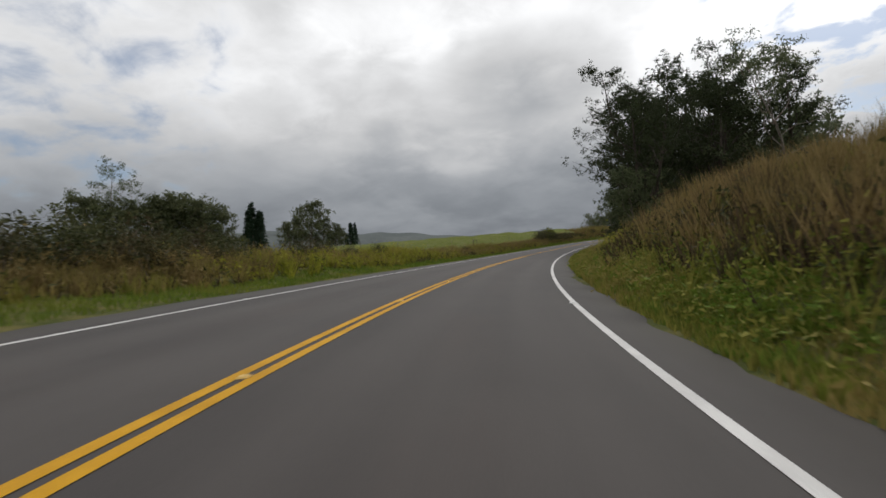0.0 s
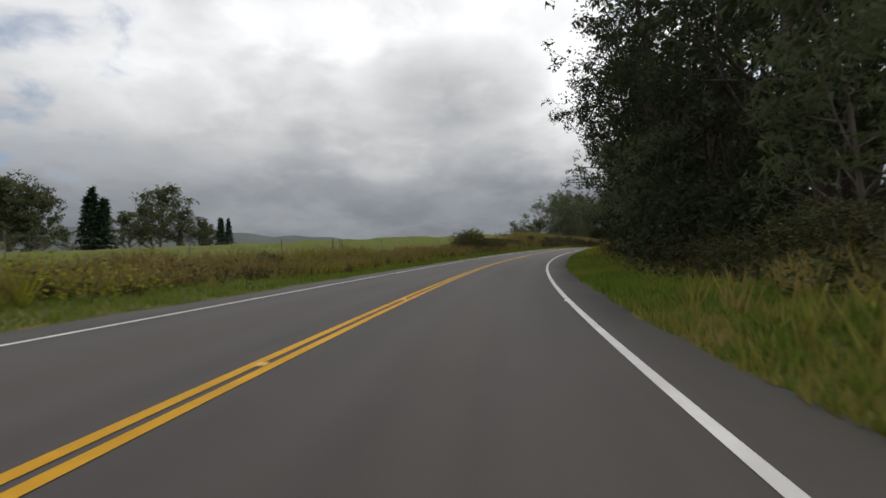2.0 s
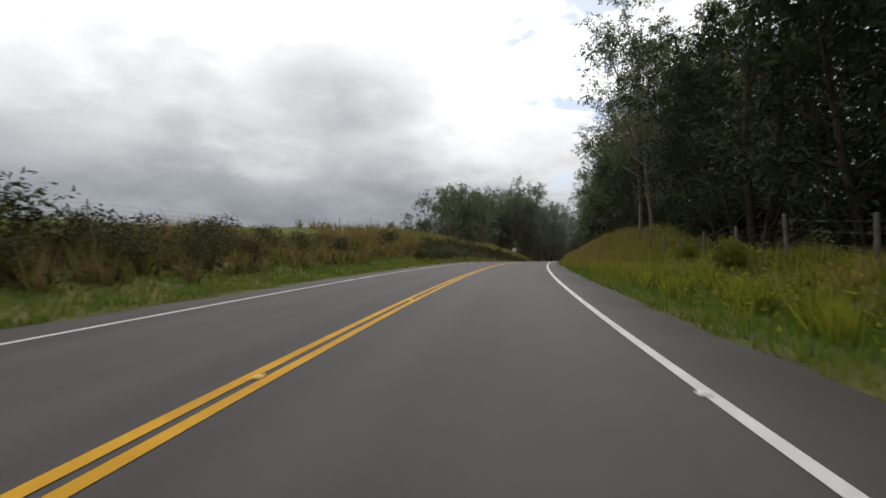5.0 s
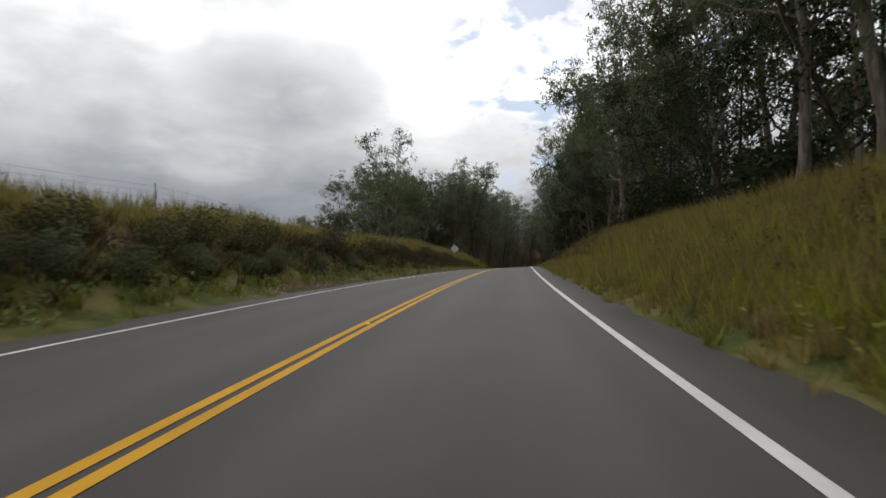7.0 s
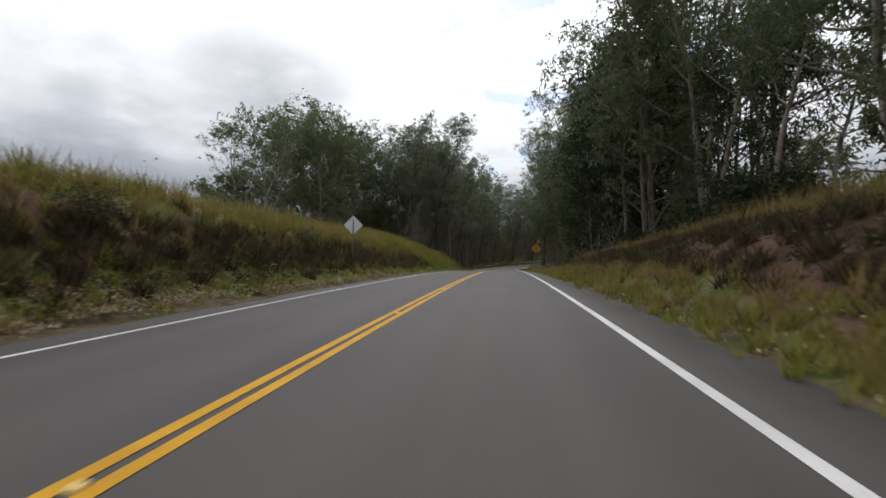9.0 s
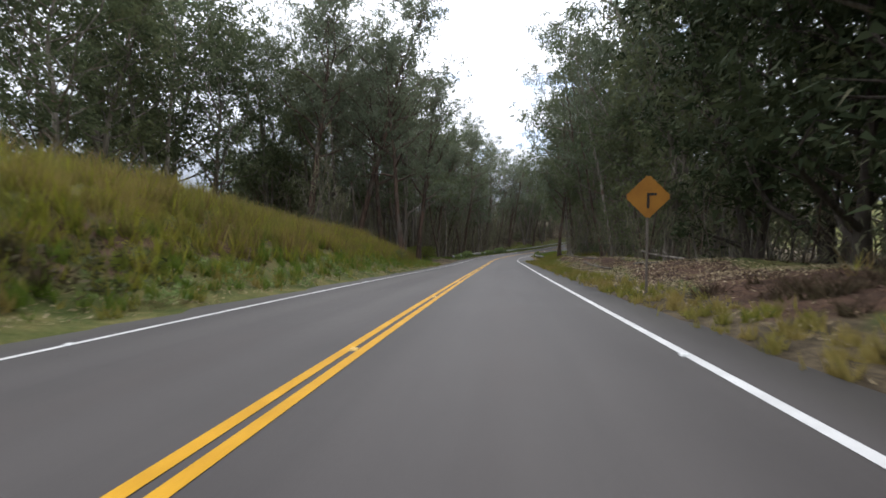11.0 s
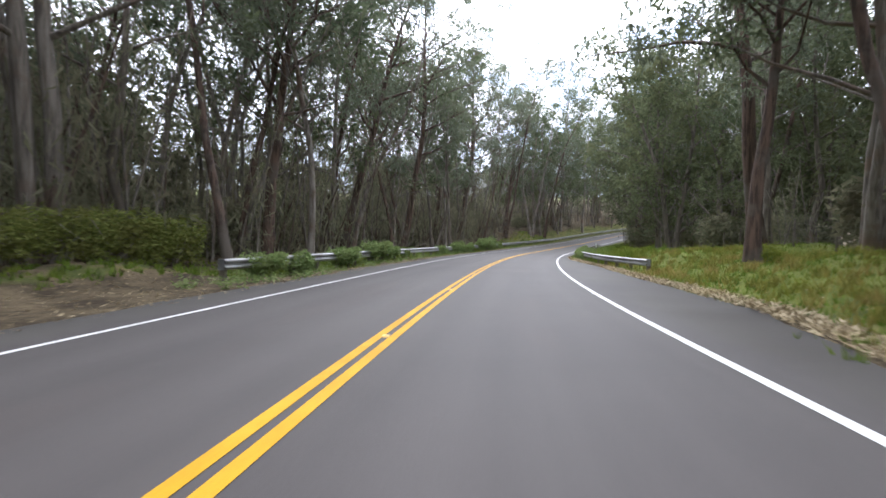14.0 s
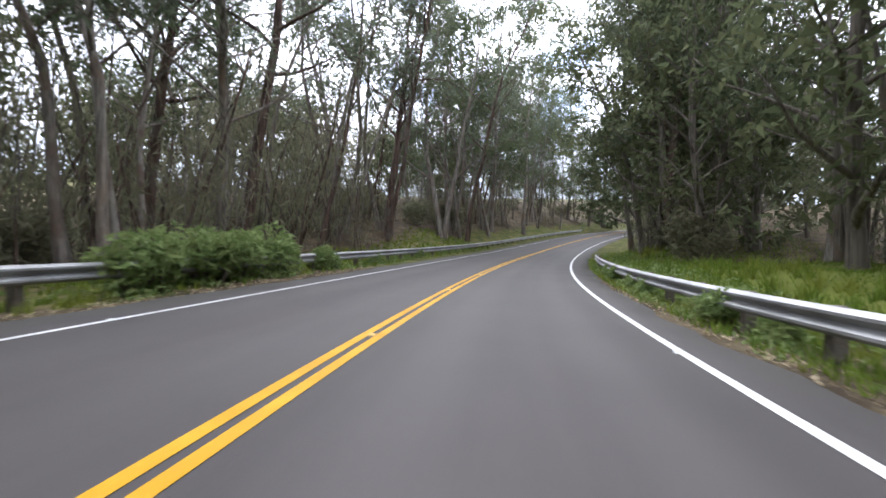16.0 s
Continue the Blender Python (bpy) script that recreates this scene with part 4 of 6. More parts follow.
for s, o, k, v in ((245.0, -7.6, 0.82, 1), (253.0, -7.6, 0.98, 0), (249.5, -10.5, 0.9, 1), (270.5, 9.2, 0.85, 0), (287.0, 12.6, 1.1, 1), (280.5, 9.8, 0.8, 0), (241.0, -15.0, 1.05, 0), (246.0, -12.5, 1.0, 2), (284.0, -11.0, 1.0, 0), (296.5, -13.0, 1.0, 2),
                   (306.0, -12.0, 1.0, 3), (322.0, -14.7, 1.0, 0), (326.0, -13.6, 1.05, 3), (340.0, -11.0, 1.0, 0), (341.0, 9.4, 1.0, 0), (344.0, 10.5, 0.95, 1)):
    plant("bigdark", s, o, k, v, group="woodland trees", turn=0.0)
for s, o, kind, k in ((307.5, -13.0, "gum", 1.0), (291.0, -19.0, "gum", 1.2), (296.0, -24.0, "gum", 1.2), (247.5, -21.0, "pale", 0.95), (279, 13.5, "gum", 1.1), (271.5, 10.8, "gum", 1.2), (260.0, -11.0, "gum", 1.1), (250.0, -23.0, "gum", 1.0), (266.0, 12.0, "gum", 1.15), (284, 15.5, "gum", 1.15), (276, 12.0, "slender", 1.2), (292.5, -12.0, "gum", 1.0), (289.0, -15.5, "gum", 1.1),
                      (346, -8.6, "gum", 1.25), (350, -7.6, "slender", 1.35), (353, -10.5, "gum", 1.3), (358, -7.8, "dead", 1.15), (362, -9.0, "gum", 1.25), (370, -7.5, "gum", 1.3)):
    plant(kind, s, o, k, group="woodland trees")
plant("pale", 320.0, -12.6, 0.95, 0, group="woodland trees")
plant("pale", 332.0, 15.5, 0.95, 1, group="woodland trees")
for s, o, k in ((296, -12, 1.1), (312, -14, 1.2), (322, -11, 1.15), (284, -13, 1.1), (335, -12.5, 1.2), (262, -13, 1.1), (300, -18, 1.2), (268, 14.5, 1.0), (352, -9, 1.2)):
    plant("dead", s, o, k, group="woodland trees")
grove(["leafy", "gum"], 356, 402, -17, -8, 9, 4.0, (0.9, 1.2), "woodland trees", 33)
for s, o, k in ((222, -29, 0.82), (226, -24, 0.92), (236, -30, 1.2), (242, -25, 1.1), (246, -31, 1.2)):
    plant("broad", s, o, k, group="woodland trees")
# young trees on the left bank
plant("dead", 184.0, -9.6, 0.30, 0)
plant("thin", 160.4, -7.0, 1.06, 0)


def conifer_parts(seed, height):
    rng = np.random.default_rng(seed)
    verts, faces = [], []
    tube(verts, faces, [Vector((0, 0, -0.3)), Vector((0, 0, height * 0.5)), Vector((0, 0, height))], [0.22, 0.14, 0.02], 6)
    u = rng.uniform(0, 1, 1800) ** 0.7
    w = rng.uniform(0, 2 * math.pi, 1800)
    ring = np.round(u * 14) / 14
    r = (0.24 * height) * (1 - ring * 0.96) * rng.uniform(0.25, 1.0, 1800)
    c = np.stack([np.cos(w) * r, np.sin(w) * r, height * (0.06 + 0.94 * ring) - r * 0.25], 1)
    return (mesh_of("conifer_trunk", verts, faces, BARK_DARK, True),
            loose_mesh("conifer_crown", leaf_shapes(rng, c, 0.8, 0.3, 0.35), LEAF_FIR))


CONIFERS = [conifer_parts(5, 11.0), conifer_parts(6, 9.0)]
# far trees across the pasture on the left
for s, o, kind, k in ((30, -92, "gum", 1.15), (33, -95, "round", 1.3), (27, -93, "round", 1.4), (38, -96, "thin", 1.7)):
    plant(kind, s, o, k, group="pasture trees")
for s, o, kind, k in ((123, -113, "round", 1.25), (129, -115, "round", 0.8), (133, -113, "round", 0.68), (119, -118, "round", 0.8), (138, -116, "round", 0.5), (126, -122, "round", 1.0),
                      (96, -181, "gum", 1.5), (90, -183, "gum", 1.35), (101, -176, "gum", 1.25), (106, -174, "round", 2.00), (111, -171, "round", 1.98), (115, -168, "round", 1.72), (118, -165, "round", 1.63), (104, -175, "round", 1.82), (97, -180, "round", 1.86), (113, -169, "round", 1.71), (93, -182, "round", 1.95), (108, -173, "round", 1.64)):
    plant(kind, s, o, k, group="pasture trees")
grove(["far"], 100, 118, -150, -136, 5, 6.0, (0.4, 0.55), "pasture trees", 20)
for i, (s, o, k) in enumerate(((132, -167, 2.11), (134, -165, 2.20), (131, -168, 1.84), (136, -108, 1.0), (141, -112, 0.85), (143, -140, 0.8), (150, -138, 0.7), (156, -150, 0.8), (166, -150, 0.7))):
    wood, needles = CONIFERS[i % 2]
    ob = thing("conifer", "dark narrow conifer at the edge of a pasture", "tree", "pasture trees",
               at=Matrix.Translation(place(s, o)) @ Matrix.Diagonal((k, k, k, 1)))
    part_of("trunk", wood, ob)
    part_of("crown", needles, ob)


# ---------------------------------------------------------------- shrubs
def shrub_parts(name, seed, width, height, leaves, leaf, mat, droop=0.1, depth=None):
    """A rounded, ragged bush: short stems, leaves towards its outside."""
    rng, rnd = np.random.default_rng(seed), random.Random(seed)
    depth = depth or width
    verts, faces = [], []
    lumps = rng.uniform(-1, 1, (9, 3)) * (width * 0.34, depth * 0.34, 0)
    lumps[:, 2] = height * rng.uniform(0.35, 0.72, 9)
    for c in lumps[:7]:
        a = Vector((c[0] * 0.25, c[1] * 0.25, -0.15))
        b = Vector(c)
        mid = a.lerp(b, 0.5) + Vector((rnd.uniform(-0.1, 0.1), rnd.uniform(-0.1, 0.1), 0.1))
        tube(verts, faces, [a, mid, b], [0.035, 0.025, 0.008], 5)
    which = rng.integers(0, 9, leaves)
    r = rng.normal(size=(leaves, 3))
    r /= np.linalg.norm(r, axis=1, keepdims=True)
    r *= rng.uniform(0.35, 1.0, (leaves, 1)) ** 0.5 * (width * 0.28, depth * 0.28, height * 0.38) * rng.uniform(0.75, 1.2, 9)[which][:, None]
    c = lumps[which] + r
    c[:, 2] = np.abs(c[:, 2])
    return mesh_of(name + "_stems", verts, faces, BARK_DARK, True), loose_mesh(name + "_leaves", leaf_shapes(rng, c, leaf, leaf * 0.5, droop), mat)


SHRUBS = {
    "dark": [shrub_parts("dark_shrub", 201 + i, 2.6, 1.7, 1700, 0.135, LEAF_SHRUB) for i in range(3)],
    "broom": [shrub_parts("broom", 221 + i, 2.2, 1.7, 2600, 0.16, LEAF_BROOM, -0.5) for i in range(2)],
    "vine": [shrub_parts("vine", 241 + i, 2.8, 1.05, 2200, 0.17, LEAF_VINE, 0.2, 1.1) for i in range(3)],
    "green": [shrub_parts("green_shrub", 251 + i, 2.4, 1.6, 1700, 0.13, LEAF_GUM) for i in range(2)],
    "hedge": [shrub_parts("hedge", 261 + i, 3.2, 1.9, 4200, 0.14, LEAF_HEDGE, 0.1, 1.9) for i in range(2)],
    "brush": [shrub_parts("brush", 291 + i, 2.8, 2.2, 900, 0.3, LEAF_BRUSH, 0.4) for i in range(2)],
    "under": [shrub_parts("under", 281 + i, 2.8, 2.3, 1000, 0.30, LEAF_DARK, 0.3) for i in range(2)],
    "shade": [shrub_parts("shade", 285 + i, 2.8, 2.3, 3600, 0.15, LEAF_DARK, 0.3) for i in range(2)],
}
SHRUB_WORDS = {
    "dark": ("shrub", "ragged dark brown-green shrub in roadside grass"),
    "broom": ("shrub", "bright yellow-green bushy shrub at the roadside"),
    "vine": ("vine_clump", "green leafy vine clump sprawling over a guardrail"),
    "green": ("shrub", "leafy dull-green bush at the foot of a cut bank"),
    "hedge": ("hedge_bush", "dense dark-green hedge-like bush below trees"),
    "brush": ("undergrowth_bush", "olive-brown brushy undergrowth below woodland trees"),
    "shade": ("undergrowth_bush", "dense dark-green bush below the roadside trees"),
    "under": ("undergrowth_bush", "dim leafy undergrowth bush below forest trees"),
}
shrub_rng = random.Random(31)


def bush(kind, s, off, scale=1.0, tall=1.0, dz=0.0, long=1.0):
    stock = SHRUBS[kind]
    stems, leaves = stock[shrub_rng.randrange(len(stock))]
    name, label = SHRUB_WORDS[kind]
    th = along(s)[3]
    turn = (math.pi / 2 - th) if kind in ("vine", "hedge") else shrub_rng.uniform(0, 6.28)
    k = scale * shrub_rng.uniform(0.9, 1.1)
    ob = thing(name, label, "bush", name.replace("_", " ") + " row" if kind in ("vine", "hedge") else "roadside bushes",
               at=Matrix.Translation(place(s, off, dz)) @ Matrix.Rotation(turn, 4, "Z") @ Matrix.Diagonal((k * long, k, k * tall, 1)))
    tagged(part_of("brushwood", stems, ob), kind="stuff")
    part_of("foliage", leaves, ob)


for s, o, k in ((4.5, -8.2, 1.1), (7.5, -9.4, 1.2), (10.5, -9.2, 1.0), (13, -10.2, 1.1), (16, -10.0, 1.0), (19.5, -10.6, 0.9), (26, -9.8, 0.8), (29, -9.4, 0.7), (6, -7.6, 0.8), (9, -8.6, 0.9), (12.5, -8.0, 0.75), (17, -9.2, 0.8), (21, -8.2, 0.6), (3, -9.0, 0.95), (33, -9.0, 0.6), (54, -8.4, 0.5),
                (88.6, -8.4, 0.9), (90.2, -8.2, 1.1), (92.0, -9.0, 1.2), (93.8, -8.1, 1.1), (96.2, -8.8, 1.2), (98.4, -8.2, 0.85), (100.4, -8.9, 0.75), (102.4, -8.2, 0.65), (104.4, -8.8, 0.6), (90.8, -7.1, 0.6), (93.2, -7.0, 0.65),
                (95.6, -7.1, 0.6), (98.2, -7.0, 0.65), (100.8, -7.0, 0.6), (103.4, -7.2, 0.55), (106.5, -8.2, 0.7), (109.5, -8.0, 0.6),
                (113, -8.0, 0.6), (121, -7.6, 0.6)):
    bush("dark", s, o, k)
for s, o, k in ((280.5, 10.2, 0.5), (282.0, 10.8, 0.6), (284.0, 11.4, 0.5)):
    bush("broom", s, o, k, 0.6)
bush("broom", 95.4, -9.3, 1.4)
bush("broom", 94.2, -9.0, 1.1)
for s, o, k in ((38, 8.6, 0.7), (36, 10.0, 0.9), (103, 8.2, 0.55), (109, 8.8, 0.5)):
    bush("broom", s, o, k)
for s, o, k in ((40.5, 8.6, 0.7), (42.5, 9.2, 0.85), (44.5, 8.4, 0.7), (46.5, 8.8, 0.95), (49, 8.1, 0.7), (53.5, 8.6, 0.9), (62, 8.0, 0.9), (66, 8.2, 1.0), (70, 8.0, 0.95), (74, 8.6, 0.8), (56, 8.4, 0.8), (51, 8.8, 0.7), (79, 9.0, 0.7), (87, 9.4, 0.6)):
    bush("dark", s, o, k)
for s, o, k in ((139.4, -6.6, 0.5), (143.0, -6.3, 0.4), (145.1, -7.0, 0.55), (151.6, -6.5, 0.5), (153.2, -6.2, 0.35), (158.7, -6.9, 0.55), (166.3, -6.4, 0.4), (168.0, -7.0, 0.5), (177.4, -6.5, 0.42),
                (189.0, -6.3, 0.35), (191.2, -6.9, 0.45), (203.5, -6.6, 0.42), (180, 6.4, 0.4), (176.5, 6.1, 0.3)):
    bush("dark", s, o, k, 0.8)
for s, o, k in ((126.5, -6.0, 0.65), (128.6, -6.5, 0.8), (131.0, -6.1, 0.6), (133.2, -6.6, 0.8), (135.5, -6.2, 0.7), (137.5, -6.8, 0.85), (141.0, -6.9, 0.7), (147.0, -6.6, 0.7), (149.2, -7.2, 0.8), (155.5, -6.9, 0.7), (162.0, -6.8, 0.65), (171.5, -6.9, 0.6), (183.0, -7.0, 0.6)):
    bush("dark", s, o, k, 0.9)
for s, o, k in ((124.0, -5.8, 0.5), (126.0, -5.7, 0.55), (127.8, -5.9, 0.6), (129.8, -5.7, 0.55), (131.9, -5.9, 0.6), (133.9, -5.7, 0.5), (136.2, -5.8, 0.55), (138.6, -5.7, 0.45), (140.4, -5.9, 0.5), (143.8, -5.7, 0.4), (148.0, -5.8, 0.42), (152.6, -5.7, 0.35),
                (236.5, -6.2, 0.5), (262.5, 11.8, 0.9), (259.0, 13.0, 1.0), (265.0, 13.4, 1.1)):
    bush("green", s, o, k)
for i in range(9):
    bush("hedge", 260.6 + 2.0 * i, -11.4 + 0.14 * i, 1.05, 1.02 if i < 5 else 0.88)
woods = random.Random(12)
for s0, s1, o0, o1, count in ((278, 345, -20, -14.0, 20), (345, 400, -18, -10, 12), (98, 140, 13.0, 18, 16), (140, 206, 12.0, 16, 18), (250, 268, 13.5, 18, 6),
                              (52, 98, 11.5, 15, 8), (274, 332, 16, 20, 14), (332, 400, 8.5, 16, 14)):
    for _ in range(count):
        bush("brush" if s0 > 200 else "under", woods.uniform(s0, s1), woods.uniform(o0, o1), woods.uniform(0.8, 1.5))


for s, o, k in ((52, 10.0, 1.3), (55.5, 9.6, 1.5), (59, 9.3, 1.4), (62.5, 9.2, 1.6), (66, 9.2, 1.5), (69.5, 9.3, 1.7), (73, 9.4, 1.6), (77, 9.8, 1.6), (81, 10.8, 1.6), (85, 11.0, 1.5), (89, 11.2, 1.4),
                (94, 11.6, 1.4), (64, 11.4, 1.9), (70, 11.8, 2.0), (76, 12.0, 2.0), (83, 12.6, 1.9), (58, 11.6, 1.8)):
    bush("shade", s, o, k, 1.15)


# ---------------------------------------------------------------- guardrails
def beam_mesh(name, s0, s1, off_at, top):
    """One W-shaped steel panel, following the road."""
    prof = [(0.0, 0.0), (0.035, -0.02), (0.075, -0.05), (0.075, -0.085), (0.02, -0.125), (0.0, -0.155), (0.02, -0.185), (0.075, -0.225), (0.075, -0.26), (0.035, -0.29), (0.0, -0.31)]
    verts, faces = [], []
    ss = np.linspace(s0, s1, 5)
    side = -1 if off_at(s0) > 0 else 1
    for s in ss:
        for out, h in prof:
            for thick in (0.0, -0.006):
                verts.append(on_road(s, off_at(s) + side * (out + thick), top + h))
    w = len(prof)
    for i in range(len(ss) - 1):
        for j in range(w - 1):
            a, b = (i * w + j) * 2, ((i + 1) * w + j) * 2
            faces += [(a, a + 2, b + 2, b), (a + 1, b + 1, b + 3, a + 3)]
    for j in (0, w - 1):
        for i in range(len(ss) - 1):
            a, b = (i * w + j) * 2, ((i + 1) * w + j) * 2
            faces.append((a, b, b + 1, a + 1))
    me = mesh_of(name, verts, faces, STEEL, True)
    me.set_sharp_from_angle(angle=radians(40))
    return me


def post_mesh():
    bm = bmesh.new()
    bevelled_box(bm, (0.15, 0.17, 1.15), (0, 0, -0.60), 0.012)
    return from_bm("guardrail_post", bm, POST_WOOD)


def guardrail(label, s0, panels, off_at, top):
    rail = thing("guardrail", label, "guardrail", "roadside guardrails", at=on_road(s0, off_at(s0)))
    back = rail.matrix_world.inverted()
    side = 1 if off_at(s0) > 0 else -1
    post = post_mesh()
    for i in range(panels):
        a = s0 + 3.81 * i
        me = beam_mesh("beam", a - 0.12, a + 3.81 + 0.12, off_at, top)
        me.transform(back)
        part_of("beam", me, rail)
        for s in (a, a + 1.905):
            ob = part_of("post", post, rail)
            ob.matrix_basis = back @ Matrix.Translation(on_road(s, off_at(s) + side * 0.11, top + 0.02)) @ Matrix.Rotation(math.pi / 2 - along(s)[3], 4, "Z")
    for s, turn in ((s0 - 0.12, 1), (s0 + 3.81 * panels + 0.12, -1)):
        bm = bmesh.new()
        n = 7
        rows = []
        for h in (0.0, -0.31):
            rows.append([bm.verts.new(on_road(s - turn * 0.16 * math.sin(math.pi * k / (n - 1)), off_at(s) - side * (0.02 - 0.16 * (k / (n - 1))), top + h)) for k in range(n)])
        for k in range(n - 1):
            bm.faces.new((rows[0][k], rows[0][k + 1], rows[1][k + 1], rows[1][k]))
        bmesh.ops.solidify(bm, geom=bm.faces[:], thickness=0.006)
        me = from_bm("end_cap", bm, STEEL)
        me.transform(back)
        part_of("end_cap", me, rail, "rounded steel end cap")


guardrail("long weathered galvanised guardrail half covered by vines", 274.1, 30,
          lambda s: float(np.interp(s, [273, 285, 300, 330, 400], [-6.4, -6.1, -5.7, -5.5, -5.4])), 0.60)
guardrail("galvanised W-beam guardrail on the inside of a bend", 285.0, 13,
          lambda s: float(np.interp(s, [284.5, 288, 291, 295, 300, 312, 335], [7.3, 6.5, 5.95, 5.5, 5.15, 4.85, 4.8])), 0.57)
for s, k, l in ((276.0, 0.7, 0.8), (278.6, 0.75, 0.8), (282.2, 0.9, 0.8), (286.2, 0.95, 0.9), (288.4, 0.75, 0.6), (291.0, 0.4, 0.4), (298.8, 0.6, 0.5), (300.4, 0.5, 0.4),
                (303.4, 0.85, 0.7), (305.2, 0.95, 0.7), (306.6, 0.7, 0.6), (308.8, 0.8, 0.6), (313.0, 1.1, 0.7), (314.6, 1.2, 0.75), (316.2, 1.15, 0.75), (317.6, 0.85, 0.5), (320.6, 0.7, 0.6), (321.0, 0.6, 0.5), (325.6, 0.45, 0.4), (332.0, 0.45, 0.5)):
    bush("vine", s, float(np.interp(s, [273, 285, 300, 330], [-6.4, -6.1, -5.7, -5.5])), k * 1.18, 0.9, 0.0, l * 1.15)
for s, k in ((317.4, 0.62), (319.0, 0.55), (322.5, 0.6), (325.0, 0.5), (302.2, 1.0), (303.8, 0.95), (300.4, 0.8), (298.6, 0.6), (305.4, 0.7), (312.4, 0.62), (310.6, 0.4)):
    bush("vine", s, float(np.interp(s, [290, 300, 312, 335], [5.5, 5.2, 4.95, 4.9])), k, 0.85, 0.0, 0.55)


# ---------------------------------------------------------------- fences
def fence(label, s0, count, gap, off, braces=(), thick=0.06, tall=1.4):
    rnd = random.Random(int(s0))
    rows = []
    base = place(s0, off)
    f = thing("wire_fence", label, "fence", "field fences", at=base)
    for i in range(count):
        s = s0 + gap * i
        p = place(s, off + rnd.uniform(-0.06, 0.06)) - base
        bm = bmesh.new()
        bmesh.ops.create_cone(bm, segments=9, radius1=thick, radius2=thick * 0.87, depth=tall + 0.35, cap_ends=True, matrix=Matrix.Translation((0, 0, tall / 2 - 0.175)))
        bmesh.ops.bevel(bm, geom=[e for e in bm.edges if all(v.co.z > tall - 0.1 for v in e.verts)], offset=thick * 0.2, segments=1, affect="EDGES")
        me = from_bm("post", bm, POST_WOOD if thick > 0.04 else WIRE)
        me.transform(Matrix.Translation(p) @ Matrix.Rotation(rnd.uniform(-0.06, 0.06), 4, "X") @ Matrix.Rotation(rnd.uniform(-0.06, 0.06), 4, "Y"))
        part_of("post", me, f)
        rows.append(p)
    for h in (0.25 * tall, 0.46 * tall, 0.68 * tall, 0.87 * tall):
        verts, faces = [], []
        path = []
        for i, p in enumerate(rows):
            path.append(p + Vector((0, 0, h)))
            if i + 1 < len(rows):
                path.append((p + rows[i + 1]) / 2 + Vector((0, 0, h - 0.02)))
        tube(verts, faces, path, [0.004] * len(path), 4)
        part_of("wire", mesh_of("wire", verts, faces, WIRE), f)
    for i in braces:
        verts, faces = [], []
        tube(verts, faces, [rows[i] + Vector((0, 0, 0.45)), rows[i + 1] + Vector((0, 0, 0.62))], [0.05, 0.045], 8)
        part_of("brace", mesh_of("brace", verts, faces, POST_WOOD, True), f)


fence("post-and-wire fence along a green pasture", -16.0, 17, 8.0, -14.0, (), 0.028, 1.15)
fence("post-and-wire fence at the edge of a wood", 270.0, 9, 4.0, 15.2)
fence("post-and-wire fence on top of a grassy bank", 124.0, 13, 6.4, -12.8, (), 0.026, 1.2)
fence("braced pair of wooden fence posts at a pasture", 67.6, 2, 1.5, -12.2, (0,))
fence("wooden post-and-wire fence in front of dark trees", 52.0, 22, 3.4, 9.6, (6,))


# ---------------------------------------------------------------- signs
def diamond_sign(name, label, s, off, toward_us, centre, face):
    p = place(s, off)
    th = along(s)[3]
    sign = thing(name, label, "road sign", at=Matrix.Translation(p) @ Matrix.Rotation(-th, 4, "Z"))
    top = on_road(s, off, centre).z - p.z
    bm = bmesh.new()
    bevelled_box(bm, (0.055, 0.035, top + 0.75), (0, 0.03 if toward_us else -0.03, (top + 0.75) / 2 - 0.45), 0.006)
    part_of("post", from_bm("post", bm, WIRE if not toward_us else POST_WOOD), sign)
    bm = bmesh.new()
    turn = Matrix.Translation((0, 0, top)) @ Matrix.Rotation(math.pi / 4, 4, "Y")
    made = bmesh.ops.create_cube(bm, size=1.0, matrix=Matrix.Diagonal((0.76, 0.006, 0.76, 1)))
    corner = [e for e in bm.edges if abs(e.verts[0].co.y - e.verts[1].co.y) > 0.003]
    bmesh.ops.bevel(bm, geom=corner, offset=0.05, segments=3, affect="EDGES")
    me = from_bm("plate", bm, face)
    me.transform(turn)
    part_of("plate", me, sign)
    if toward_us:
        bm = bmesh.new()
        bevelled_box(bm, (0.06, 0.006, 0.34), (0, -0.008, top - 0.10))
        bevelled_box(bm, (0.22, 0.006, 0.06), (0.08, -0.008, top + 0.06))
        part_of("symbol", from_bm("symbol", bm, BLACK), sign, "dark arrow-like symbol")


diamond_sign("road_sign", "diamond road sign seen from its bare metal back", 187.6, -6.3, False, 2.85, SIGN_BACK)
diamond_sign("warning_sign", "orange diamond warning sign beside the road", 213.0, 5.0, True, 2.35, SIGN_FACE)


def delineator(s, off):
    p = place(s, off)
    post = thing("delineator_post", "thin green roadside post with a white reflector plate", "marker post", at=Matrix.Translation(p) @ Matrix.Rotation(-along(s)[3], 4, "Z"))
    bm = bmesh.new()
    bevelled_box(bm, (0.05, 0.02, 1.2), (0, 0, 0.45), 0.004)
    part_of("post", from_bm("post", bm, WIRE), post)
    bm = bmesh.new()
    bevelled_box(bm, (0.11, 0.006, 0.30), (0, -0.014, 0.88), 0.002)
    part_of("reflector_plate", from_bm("reflector_plate", bm, MARK_WHITE), post, "white reflector plate")


delineator(306.5, 6.3)


